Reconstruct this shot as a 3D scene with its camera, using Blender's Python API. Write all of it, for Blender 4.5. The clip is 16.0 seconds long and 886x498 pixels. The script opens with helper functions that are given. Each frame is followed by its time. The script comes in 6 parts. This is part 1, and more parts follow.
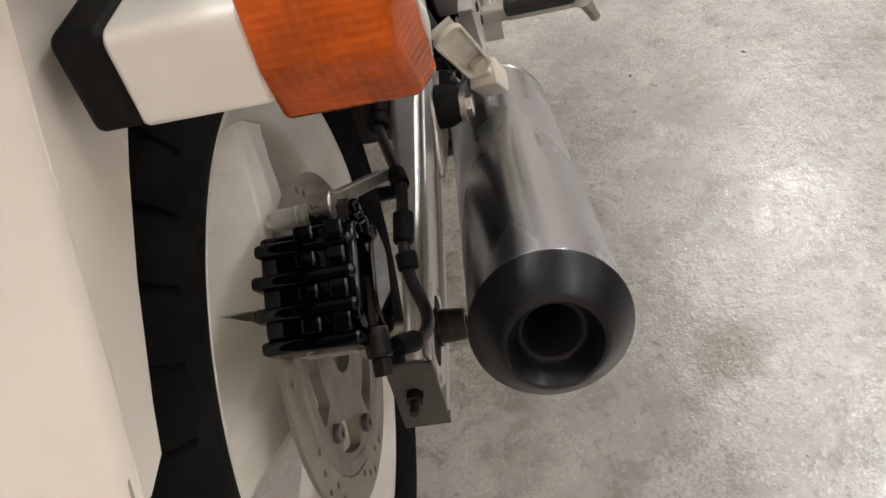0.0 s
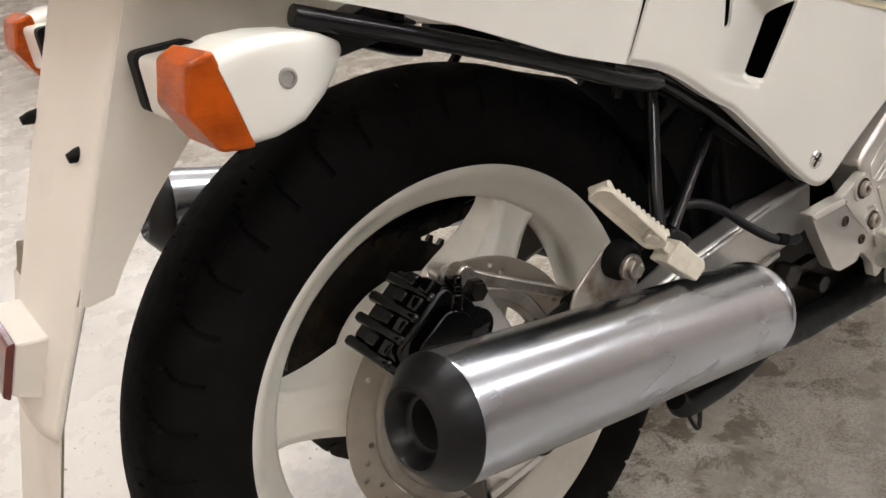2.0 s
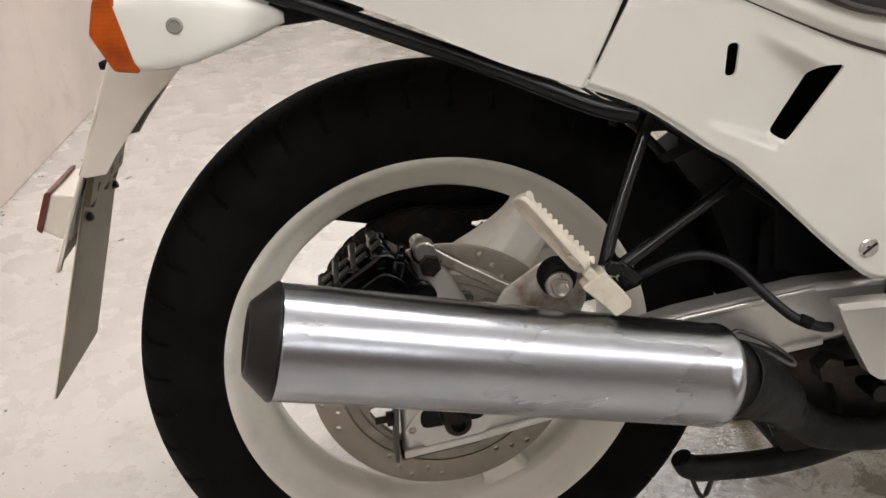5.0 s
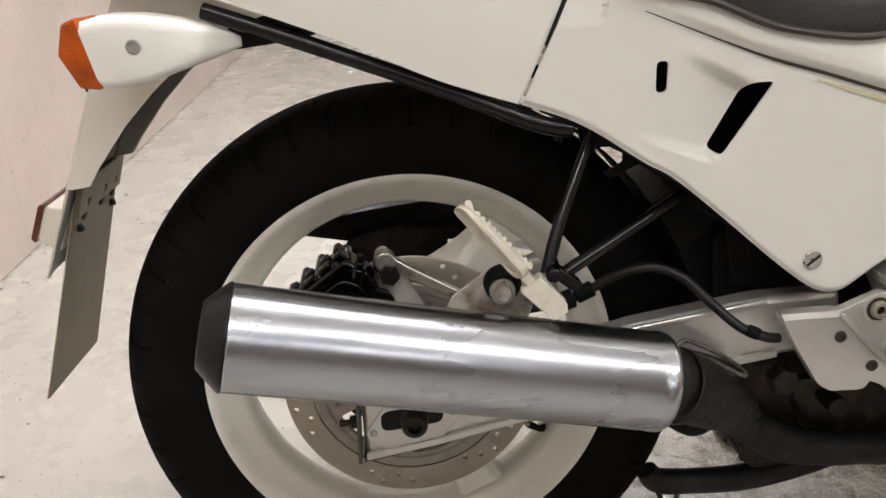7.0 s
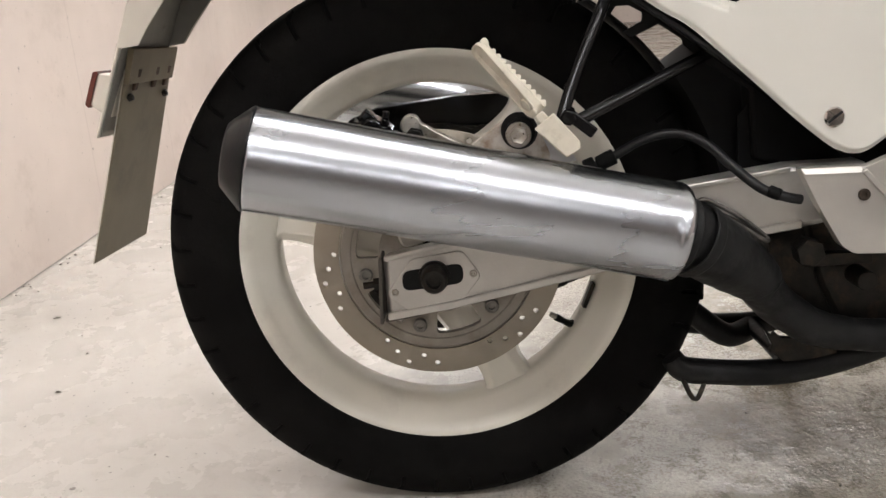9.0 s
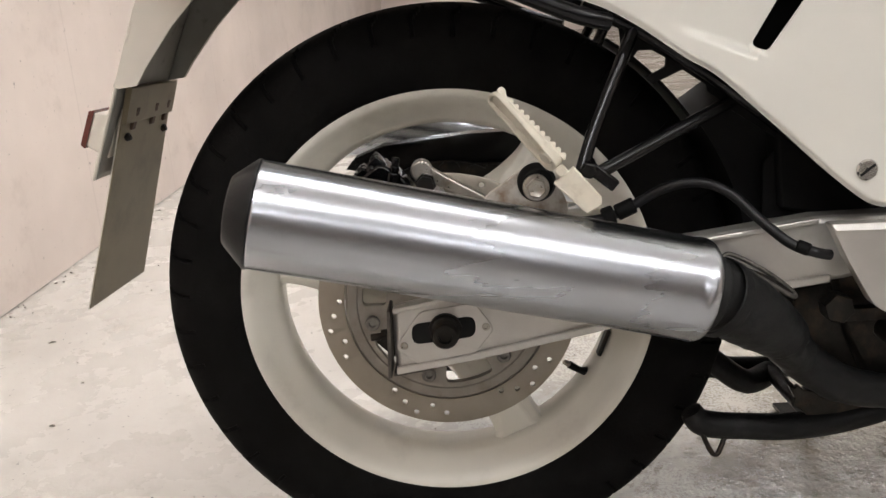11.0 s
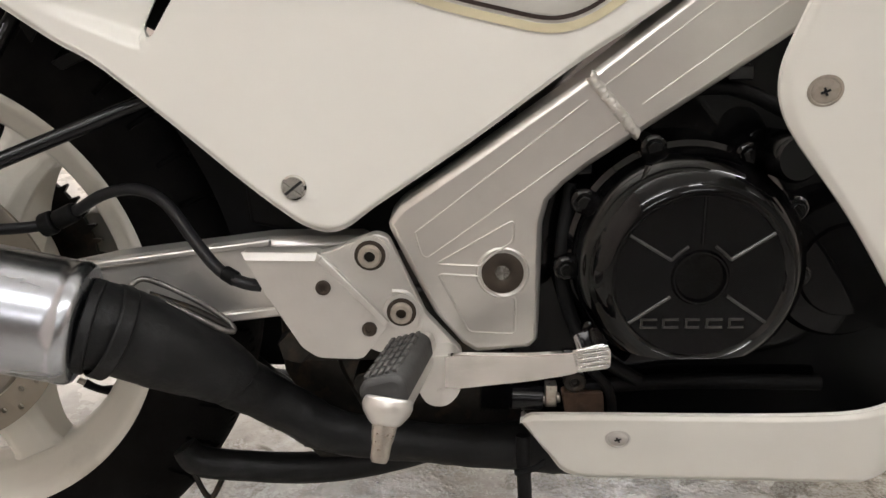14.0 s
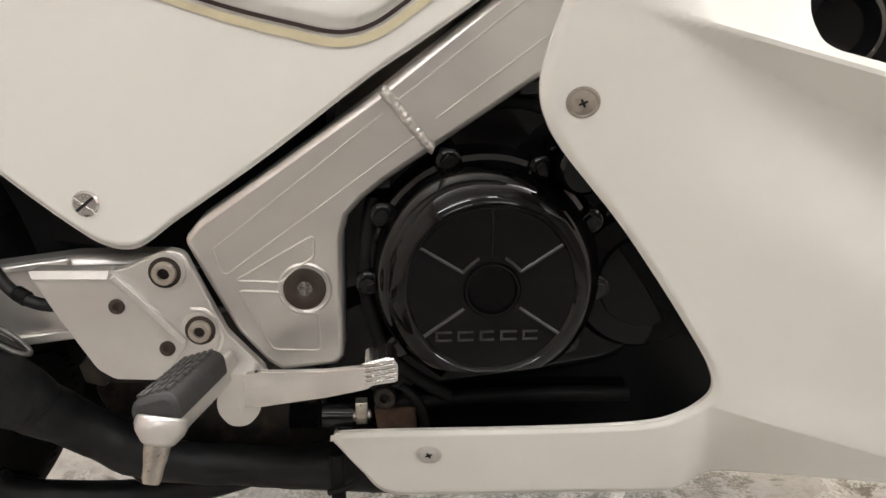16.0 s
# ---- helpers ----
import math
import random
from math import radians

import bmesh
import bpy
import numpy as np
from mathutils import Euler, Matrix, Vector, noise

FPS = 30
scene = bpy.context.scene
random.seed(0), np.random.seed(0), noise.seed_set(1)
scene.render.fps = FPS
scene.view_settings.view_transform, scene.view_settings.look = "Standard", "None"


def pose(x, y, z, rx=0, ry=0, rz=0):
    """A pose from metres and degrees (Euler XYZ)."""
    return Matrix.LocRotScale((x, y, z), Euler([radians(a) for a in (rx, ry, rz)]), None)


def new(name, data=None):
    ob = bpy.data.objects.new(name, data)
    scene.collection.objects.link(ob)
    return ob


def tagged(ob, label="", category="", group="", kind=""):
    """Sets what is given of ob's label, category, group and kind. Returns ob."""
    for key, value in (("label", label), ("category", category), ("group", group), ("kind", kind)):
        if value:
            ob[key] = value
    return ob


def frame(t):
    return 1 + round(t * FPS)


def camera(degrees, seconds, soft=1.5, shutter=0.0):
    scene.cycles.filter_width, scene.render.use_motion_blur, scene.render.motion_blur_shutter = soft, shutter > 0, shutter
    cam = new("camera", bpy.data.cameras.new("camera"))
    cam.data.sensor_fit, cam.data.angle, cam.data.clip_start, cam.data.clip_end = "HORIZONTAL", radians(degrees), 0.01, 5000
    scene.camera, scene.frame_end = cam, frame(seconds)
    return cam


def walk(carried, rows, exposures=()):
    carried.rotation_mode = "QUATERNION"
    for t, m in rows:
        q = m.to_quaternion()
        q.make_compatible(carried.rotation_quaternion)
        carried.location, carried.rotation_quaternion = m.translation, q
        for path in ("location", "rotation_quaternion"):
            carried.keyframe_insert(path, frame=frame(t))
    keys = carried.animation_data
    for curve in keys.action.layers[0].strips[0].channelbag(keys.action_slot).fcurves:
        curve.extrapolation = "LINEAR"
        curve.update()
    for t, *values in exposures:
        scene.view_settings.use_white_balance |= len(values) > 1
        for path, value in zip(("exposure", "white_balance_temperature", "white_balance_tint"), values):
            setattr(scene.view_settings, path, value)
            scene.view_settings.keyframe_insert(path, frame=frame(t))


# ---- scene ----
cam = camera(53.47, 16.0, 1.5, 0.0)
ROWS = [
    (0, -0.5338, -0.2515, 0.8933, 48.634, 8.741, -89.348),
    (0.5, -0.5181, -0.3305, 0.8661, 47.776, 9.834, -81.652),
    (1, -0.5035, -0.4132, 0.8941, 51.673, 9.064, -66.392),
    (1.5, -0.4620, -0.5557, 0.9038, 59.780, 6.423, -51.347),
    (2, -0.4281, -0.6797, 0.8970, 62.556, 6.174, -37.093),
    (2.5, -0.3593, -0.6873, 0.8675, 60.647, 5.613, -27.798),
    (3, -0.3008, -0.7066, 0.8706, 60.098, 4.748, -20.849),
    (3.5, -0.2189, -0.7811, 0.8909, 61.231, 6.570, -8.541),
    (4, -0.1472, -0.8640, 0.8870, 61.876, 4.700, -3.975),
    (4.5, -0.1185, -0.8996, 0.8872, 62.888, 3.478, -5.749),
    (4.7, -0.1102, -0.8996, 0.8806, 63.954, 2.098, -8.400),
    (6.8, -0.0322, -0.9805, 0.8681, 67.523, 3.330, -5.153),
    (7, -0.0049, -0.9760, 0.8595, 68.192, 3.405, -4.580),
    (7.5, 0.0090, -0.9873, 0.7599, 72.140, 4.695, -0.758),
    (8, 0.0204, -1.0037, 0.6739, 74.200, 5.151, -1.388),
    (8.2, 0.0235, -1.0228, 0.6364, 73.851, 4.422, -0.975),
    (10.3, 0.0582, -1.0906, 0.7150, 71.819, 4.202, 1.671),
    (10.5, 0.0517, -1.0674, 0.7020, 72.076, 4.305, -0.232),
    (11, 0.0262, -1.0169, 0.7040, 72.279, 3.386, 0.619),
    (11.5, 0.0887, -1.0043, 0.7050, 71.442, 3.767, 4.030),
    (12, 0.2606, -1.0241, 0.7179, 71.525, 5.498, 8.991),
    (12.5, 0.3879, -1.0271, 0.7311, 71.794, 6.947, 9.165),
    (13, 0.4533, -0.9809, 0.7348, 71.057, 3.414, 6.577),
    (13.5, 0.5079, -0.8849, 0.7255, 70.603, 1.994, 3.423),
    (14, 0.5506, -0.8534, 0.6995, 68.987, 0.844, 0.994),
    (14.5, 0.5900, -0.8468, 0.6811, 68.680, 1.040, -1.113),
    (15, 0.6274, -0.8476, 0.6790, 68.962, 0.820, -1.507),
    (15.5, 0.6342, -0.8494, 0.6845, 69.467, 0.288, -1.857),
    (16, 0.6504, -0.8552, 0.6879, 70.760, -0.187, -3.765),
]
walk(cam, [(t, pose(x, y, z, rx, ry, rz)) for t, x, y, z, rx, ry, rz in ROWS],
     exposures=[(0.0, -0.12), (0.5, 0.05), (1.0, 0.15), (1.5, 0.15), (2.0, -0.06), (3.0, -0.06), (4.0, -0.22), (4.6, -0.18), (7.0, -0.16), (8.0, 0.0), (11.0, -0.04), (12.5, -0.10), (14.5, 0.08), (16.0, 0.06)])

# ---------------------------------------------------------------- light
world = bpy.data.worlds.new("garage_air")
world.use_nodes = True
world.node_tree.nodes["Background"].inputs[0].default_value = (0.97, 0.97, 1.0, 1)
world.node_tree.nodes["Background"].inputs[1].default_value = 0.01
scene.world = world

LAMP_Z = 2.48
LAMPS = [(-0.70, 0.40), (0.66, 0.40), (2.02, 0.40), (3.38, 0.40), (-0.3, 2.8), (1.5, 2.8), (-0.3, 5.8), (1.5, 5.8), (-0.2, -1.75), (1.5, -1.70), (3.3, -1.65), (-0.1, -4.2), (1.6, -4.2)]


def strip_light(x, y, watts, down=True):
    data = bpy.data.lights.new("tube_light", "AREA")
    data.shape, data.size, data.size_y, data.energy = "RECTANGLE", 1.24, 0.16, watts
    data.color = (0.985, 0.968, 0.985)
    ob = new("tube_light", data)
    ob.matrix_world = pose(x, y, LAMP_Z + (-0.060 if down else 0.062), 0 if down else 180, 0, 0)
    return ob


# bare tubes: most light goes down; upward strips past the housing are added ceiling fill
for lx, ly in LAMPS:
    strip_light(lx, ly, 11.0)
    if abs(ly) < 3.0:
        strip_light(lx, ly, 9.0, False)


# ---------------------------------------------------------------- materials
def material(name, color, rough=0.5, metal=0.0, coat=0.0, vary=0.06, scale=30.0, bump=0.0, bump_scale=200.0,
             rough_vary=0.0, dirt=0.0, dirt_color=(0.12, 0.10, 0.08), dirt_scale=9.0, stretch=(1, 1, 1), transmission=0.0,
             dirt_edge=(0.52, 0.72), spec=0.5, turn=(0, 0, 0)):
    m = bpy.data.materials.new(name)
    m.use_nodes = True
    nt = m.node_tree
    n, l = nt.nodes, nt.links
    b = n["Principled BSDF"]
    b.inputs["Metallic"].default_value = metal
    b.inputs["Coat Weight"].default_value = coat
    b.inputs["Coat Roughness"].default_value = 0.08
    b.inputs["Transmission Weight"].default_value = transmission
    b.inputs["Specular IOR Level"].default_value = spec
    co = n.new("ShaderNodeTexCoord")
    mp = n.new("ShaderNodeMapping")
    mp.inputs["Scale"].default_value = stretch
    mp.inputs["Rotation"].default_value = [radians(v) for v in turn]
    l.new(co.outputs["Object"], mp.inputs["Vector"])
    big = n.new("ShaderNodeTexNoise")
    big.inputs["Scale"].default_value, big.inputs["Detail"].default_value = scale, 5
    l.new(mp.outputs[0], big.inputs["Vector"])
    ramp = n.new("ShaderNodeMapRange")
    ramp.inputs["From Min"].default_value, ramp.inputs["From Max"].default_value = 0.3, 0.7
    ramp.inputs["To Min"].default_value, ramp.inputs["To Max"].default_value = 1 - vary, 1 + vary
    l.new(big.outputs["Fac"], ramp.inputs["Value"])
    mul = n.new("ShaderNodeMix")
    mul.data_type, mul.blend_type = "RGBA", "MULTIPLY"
    mul.inputs["Factor"].default_value = 1
    mul.inputs["A"].default_value = (*color, 1)
    l.new(ramp.outputs[0], mul.inputs["B"])
    out = mul.outputs["Result"]
    if dirt:
        dn = n.new("ShaderNodeTexNoise")
        dn.inputs["Scale"].default_value, dn.inputs["Detail"].default_value, dn.inputs["Roughness"].default_value = dirt_scale, 8, 0.65
        l.new(mp.outputs[0], dn.inputs["Vector"])
        dr = n.new("ShaderNodeMapRange")
        dr.inputs["From Min"].default_value, dr.inputs["From Max"].default_value = dirt_edge
        dr.inputs["To Max"].default_value = dirt
        l.new(dn.outputs["Fac"], dr.inputs["Value"])
        dm = n.new("ShaderNodeMix")
        dm.data_type = "RGBA"
        l.new(dr.outputs[0], dm.inputs["Factor"])
        l.new(out, dm.inputs["A"])
        dm.inputs["B"].default_value = (*dirt_color, 1)
        out = dm.outputs["Result"]
    l.new(out, b.inputs["Base Color"])
    if rough_vary:
        rn = n.new("ShaderNodeTexNoise")
        rn.inputs["Scale"].default_value, rn.inputs["Detail"].default_value = scale * 2.3, 6
        l.new(mp.outputs[0], rn.inputs["Vector"])
        rr = n.new("ShaderNodeMapRange")
        rr.inputs["From Min"].default_value, rr.inputs["From Max"].default_value = 0.3, 0.7
        rr.inputs["To Min"].default_value, rr.inputs["To Max"].default_value = max(rough - rough_vary, 0.02), rough + rough_vary
        l.new(rn.outputs["Fac"], rr.inputs["Value"])
        l.new(rr.outputs[0], b.inputs["Roughness"])
    else:
        b.inputs["Roughness"].default_value = rough
    if bump:
        bn = n.new("ShaderNodeTexNoise")
        bn.inputs["Scale"].default_value, bn.inputs["Detail"].default_value = bump_scale, 4
        l.new(mp.outputs[0], bn.inputs["Vector"])
        bp = n.new("ShaderNodeBump")
        bp.inputs["Strength"].default_value, bp.inputs["Distance"].default_value = bump, 0.002
        l.new(bn.outputs["Fac"], bp.inputs["Height"])
        l.new(bp.outputs[0], b.inputs["Normal"])
    return m


WHITE = material("white_body_paint", (0.762, 0.750, 0.688), 0.30, coat=0.6, vary=0.015, scale=6, dirt=0.25, dirt_color=(0.5, 0.44, 0.34), dirt_scale=5, dirt_edge=(0.6, 0.9))
GUARD = material("white_plastic", (0.74, 0.70, 0.62), 0.42, vary=0.02, scale=10, dirt=0.3, dirt_color=(0.45, 0.38, 0.28), dirt_scale=14, dirt_edge=(0.58, 0.85))
GREY_IN = material("grey_plastic_inside", (0.27, 0.26, 0.235), 0.6, vary=0.12, scale=25, dirt=0.6, dirt_color=(0.05, 0.045, 0.04), dirt_scale=40, dirt_edge=(0.6, 0.75))
RIM = material("cream_wheel_paint", (0.76, 0.735, 0.655), 0.30, coat=0.35, vary=0.04, scale=14, dirt=0.5, dirt_color=(0.33, 0.30, 0.25), dirt_scale=9, dirt_edge=(0.52, 0.80))
PEG_CREAM = material("cream_peg_paint", (0.66, 0.615, 0.51), 0.45, vary=0.06, scale=60, dirt=0.5, dirt_color=(0.25, 0.2, 0.13), dirt_scale=55, dirt_edge=(0.58, 0.8))
RUBBER = material("tyre_rubber", (0.0056, 0.0053, 0.0050), 0.75, vary=0.25, scale=30, bump=0.25, bump_scale=350, rough_vary=0.08, dirt=0.35, dirt_color=(0.015, 0.0135, 0.012), dirt_scale=18, spec=0.07)
SOFT_BLACK = material("black_rubber", (0.005, 0.005, 0.005), 0.62, vary=0.2, scale=60, bump=0.1, spec=0.15)
GLOSS_BLACK = material("gloss_black_enamel", (0.0016, 0.0016, 0.0017), 0.045, coat=0.0, vary=0.2, scale=30, bump=0.05, bump_scale=30, rough_vary=0.015, spec=0.34)
# same black enamel, sheen lowered for the dark surroundings its flat faces would mirror
COVER_BLACK = material("black_enamel_dimmed_sheen", (0.0018, 0.0018, 0.0020), 0.06, vary=0.2, scale=30, bump=0.05, bump_scale=30, rough_vary=0.02, spec=0.18)
SATIN_BLACK = material("satin_black_paint", (0.005, 0.005, 0.0055), 0.17, vary=0.3, scale=50, bump=0.12, bump_scale=90, dirt=0.2, dirt_color=(0.02, 0.017, 0.015), dirt_scale=45, dirt_edge=(0.6, 0.8), spec=0.34)
PIPE_BLACK = material("matt_black_exhaust", (0.0115, 0.0117, 0.0118), 0.45, vary=0.3, scale=40, bump=0.8, bump_scale=55, dirt=0.5, dirt_color=(0.045, 0.045, 0.045), dirt_scale=35, dirt_edge=(0.55, 0.8), spec=0.20)
CAP_BLACK = material("black_end_cap", (0.0055, 0.0056, 0.006), 0.34, vary=0.15, scale=40, bump=0.1, spec=0.28)
# soot in the outlets; elsewhere the shade inside slots, as plain black
SOOT_AND_SHADE = material("soot_and_slot_shade", (0.006, 0.006, 0.006), 0.9, vary=0.2, scale=40)
POLISHED = material("polished_aluminium", (0.47, 0.49, 0.525), 0.275, metal=1.0, coat=0.12, vary=0.05, scale=5, rough_vary=0.05, turn=(0, -14.3, 5.1), stretch=(0.25, 1.5, 1.5))
ALLOY = material("silver_frame_alloy", (0.615, 0.592, 0.55), 0.36, metal=0.75, vary=0.03, scale=20, rough_vary=0.06, dirt=0.3, dirt_color=(0.33, 0.29, 0.22), dirt_scale=16, dirt_edge=(0.6, 0.85))
CAST = material("cast_alloy", (0.63, 0.61, 0.575), 0.36, metal=0.75, vary=0.04, scale=30, bump=0.1, bump_scale=260, dirt=0.35, dirt_color=(0.30, 0.26, 0.2), dirt_scale=24, dirt_edge=(0.6, 0.85))
CHROME = material("worn_chrome", (0.68, 0.665, 0.64), 0.09, metal=1.0, vary=0.06, scale=30, rough_vary=0.06, dirt=0.3, dirt_color=(0.25, 0.2, 0.14), dirt_scale=30, dirt_edge=(0.6, 0.8))
STEEL = material("bolt_steel", (0.46, 0.43, 0.38), 0.35, metal=0.9, vary=0.12, scale=120, rough_vary=0.1, dirt=0.5, dirt_color=(0.2, 0.14, 0.08), dirt_scale=70)
DISC = material("brake_disc_steel", (0.33, 0.295, 0.245), 0.40, metal=0.7, vary=0.08, scale=40, dirt=0.5, dirt_color=(0.22, 0.17, 0.12), dirt_scale=20, dirt_edge=(0.5, 0.8))
CARRIER = material("tarnished_disc_carrier", (0.30, 0.275, 0.24), 0.5, metal=0.45, vary=0.10, scale=40, dirt=0.6, dirt_color=(0.13, 0.10, 0.075), dirt_scale=26, dirt_edge=(0.48, 0.78))
DARK_STEEL = material("greasy_steel", (0.022, 0.020, 0.017), 0.42, metal=0.7, vary=0.3, scale=60, bump=0.3, dirt=0.6, dirt_color=(0.09, 0.06, 0.035), dirt_scale=40)
ORANGE = material("orange_lens", (0.47, 0.078, 0.002), 0.2, spec=0.2, coat=0.05, vary=0.28, scale=45, transmission=0.12)
ln, ll = ORANGE.node_tree.nodes, ORANGE.node_tree.links
lco = ln.new("ShaderNodeTexCoord")
lsep = ln.new("ShaderNodeSeparateXYZ")
ll.new(lco.outputs["Object"], lsep.inputs[0])
lsum = None
for axis_name, turns in (("Y", 1500.0), ("Z", 1900.0)):
    mul_node, sin_node = ln.new("ShaderNodeMath"), ln.new("ShaderNodeMath")
    mul_node.operation, mul_node.inputs[1].default_value = "MULTIPLY", turns
    sin_node.operation = "SINE"
    ll.new(lsep.outputs[axis_name], mul_node.inputs[0])
    ll.new(mul_node.outputs[0], sin_node.inputs[0])
    if lsum is None:
        lsum = sin_node
    else:
        both = ln.new("ShaderNodeMath")
        both.operation = "ADD"
        ll.new(lsum.outputs[0], both.inputs[0])
        ll.new(sin_node.outputs[0], both.inputs[1])
        lsum = both
lbump = ln.new("ShaderNodeBump")
lbump.inputs["Strength"].default_value, lbump.inputs["Distance"].default_value = 0.28, 0.0004
ll.new(lsum.outputs[0], lbump.inputs["Height"])
ll.new(lbump.outputs[0], ln["Principled BSDF"].inputs["Normal"])
RED_GLASS = material("red_reflector", (0.11, 0.022, 0.016), 0.25, coat=0.3, vary=0.15, scale=90)
PLATE_BACK = material("plate_back", (0.205, 0.168, 0.108), 0.55, vary=0.10, scale=18, dirt=0.75, dirt_color=(0.13, 0.10, 0.065), dirt_scale=16, dirt_edge=(0.5, 0.72))
SEAT = material("seat_vinyl", (0.009, 0.008, 0.0075), 0.55, vary=0.15, scale=30, bump=0.3, bump_scale=260)
STRIPE = material("dark_brown_stripe", (0.035, 0.022, 0.018), 0.4, vary=0.1, scale=30)
GOLD = material("pale_gold_stripe", (0.60, 0.54, 0.36), 0.35, vary=0.03, scale=30)
HOSE = material("brake_hose", (0.012, 0.012, 0.013), 0.4, vary=0.2, scale=80, spec=0.3)
STAMP = material("stamped_mark", (0.30, 0.30, 0.31), 0.5, metal=0.8, vary=0.1)
BROWN_CAP = material("tarnished_brown_cap", (0.042, 0.032, 0.024), 0.6, spec=0.2, vary=0.25, scale=60, dirt=0.5, dirt_color=(0.04, 0.032, 0.024), dirt_scale=80)
# black enamel made paler, its highlight put into the colour
RIB_GLINT = material("black_enamel_highlight", (0.055, 0.053, 0.05), 0.3, metal=0.6, vary=0.3, scale=90)
RUBBER_SIDE = material("footrest_rubber", (0.028, 0.027, 0.026), 0.6, vary=0.2, scale=60, bump=0.15)
WIRE = material("dull_wire", (0.20, 0.19, 0.175), 0.4, metal=0.8, vary=0.3, scale=90, dirt=0.6, dirt_color=(0.05, 0.045, 0.04), dirt_scale=60)
RUST = material("rusty_steel", (0.075, 0.043, 0.026), 0.7, metal=0.2, vary=0.4, scale=60, dirt=0.6, dirt_color=(0.17, 0.12, 0.085), dirt_scale=90)
SCREW = material("dirty_screw", (0.34, 0.30, 0.25), 0.5, metal=0.3, vary=0.2, scale=120, dirt=0.5, dirt_color=(0.13, 0.10, 0.07), dirt_scale=120)
RUSTY_PLATE = material("rust_stained_plate", (0.60, 0.56, 0.50), 0.36, metal=0.5, vary=0.06, scale=30, dirt=0.85, dirt_color=(0.22, 0.125, 0.06), dirt_scale=26, dirt_edge=(0.48, 0.66))
DIRTY_CAST = material("dirty_cast_alloy", (0.10, 0.092, 0.082), 0.55, metal=0.1, spec=0.3, vary=0.15, scale=40, dirt=0.7, dirt_color=(0.05, 0.042, 0.034), dirt_scale=40, dirt_edge=(0.5, 0.7))
GREY_RUBBER = material("worn_grey_rubber", (0.050, 0.048, 0.045), 0.6, vary=0.35, scale=80, bump=0.2)


def concrete(name, color, stain, scale, rough_lo, rough_hi, bump):
    m = bpy.data.materials.new(name)
    m.use_nodes = True
    n, l = m.node_tree.nodes, m.node_tree.links
    b = n["Principled BSDF"]
    co = n.new("ShaderNodeTexCoord")

    def noise_node(s, detail=6, rough=0.6):
        t = n.new("ShaderNodeTexNoise")
        t.inputs["Scale"].default_value, t.inputs["Detail"].default_value, t.inputs["Roughness"].default_value = s, detail, rough
        l.new(co.outputs["Object"], t.inputs["Vector"])
        return t

    def ranged(node, a, z, lo, hi):
        r = n.new("ShaderNodeMapRange")
        r.inputs["From Min"].default_value, r.inputs["From Max"].default_value = a, z
        r.inputs["To Min"].default_value, r.inputs["To Max"].default_value = lo, hi
        l.new(node.outputs["Fac"], r.inputs["Value"])
        return r.outputs[0]

    def mixed(fac, a, bcol):
        x = n.new("ShaderNodeMix")
        x.data_type = "RGBA"
        l.new(fac, x.inputs["Factor"])
        if isinstance(a, tuple):
            x.inputs["A"].default_value = (*a, 1)
        else:
            l.new(a, x.inputs["A"])
        x.inputs["B"].default_value = (*bcol, 1)
        return x.outputs["Result"]

    c1 = mixed(ranged(noise_node(scale, 4), 0.35, 0.65, 0, 1), color, tuple(v * 0.86 for v in color))
    c2 = mixed(ranged(noise_node(scale * 2.7, 8, 0.7), 0.56, 0.78, 0, 0.7), c1, stain)
    c3 = mixed(ranged(noise_node(scale * 22, 3, 0.6), 0.68, 0.76, 0, 0.65), c2, tuple(v * 0.35 for v in stain))
    c4 = mixed(ranged(noise_node(scale * 60, 2, 0.5), 0.70, 0.78, 0, 0.5), c3, tuple(v * 0.5 for v in stain))
    # faint joints left by the shuttering boards
    sep = n.new("ShaderNodeSeparateXYZ")
    l.new(co.outputs["Object"], sep.inputs[0])
    frac = n.new("ShaderNodeMath")
    frac.operation, frac.inputs[1].default_value = "PINGPONG", 0.31
    l.new(sep.outputs["Y"], frac.inputs[0])
    line = n.new("ShaderNodeMapRange")
    for key, num in (("From Min", 0.0015), ("From Max", 0.004), ("To Min", 0.22), ("To Max", 0.0)):
        line.inputs[key].default_value = num
    l.new(frac.outputs[0], line.inputs["Value"])
    c4 = mixed(line.outputs[0], c4, tuple(v * 0.8 for v in stain))
    l.new(c4, b.inputs["Base Color"])
    l.new(ranged(noise_node(scale * 5, 6, 0.65), 0.35, 0.65, rough_lo, rough_hi), b.inputs["Roughness"])
    bp = n.new("ShaderNodeBump")
    bp.inputs["Strength"].default_value, bp.inputs["Distance"].default_value = bump, 0.004
    h = noise_node(scale * 32, 6, 0.6)
    l.new(h.outputs["Fac"], bp.inputs["Height"])
    l.new(bp.outputs[0], b.inputs["Normal"])
    return m


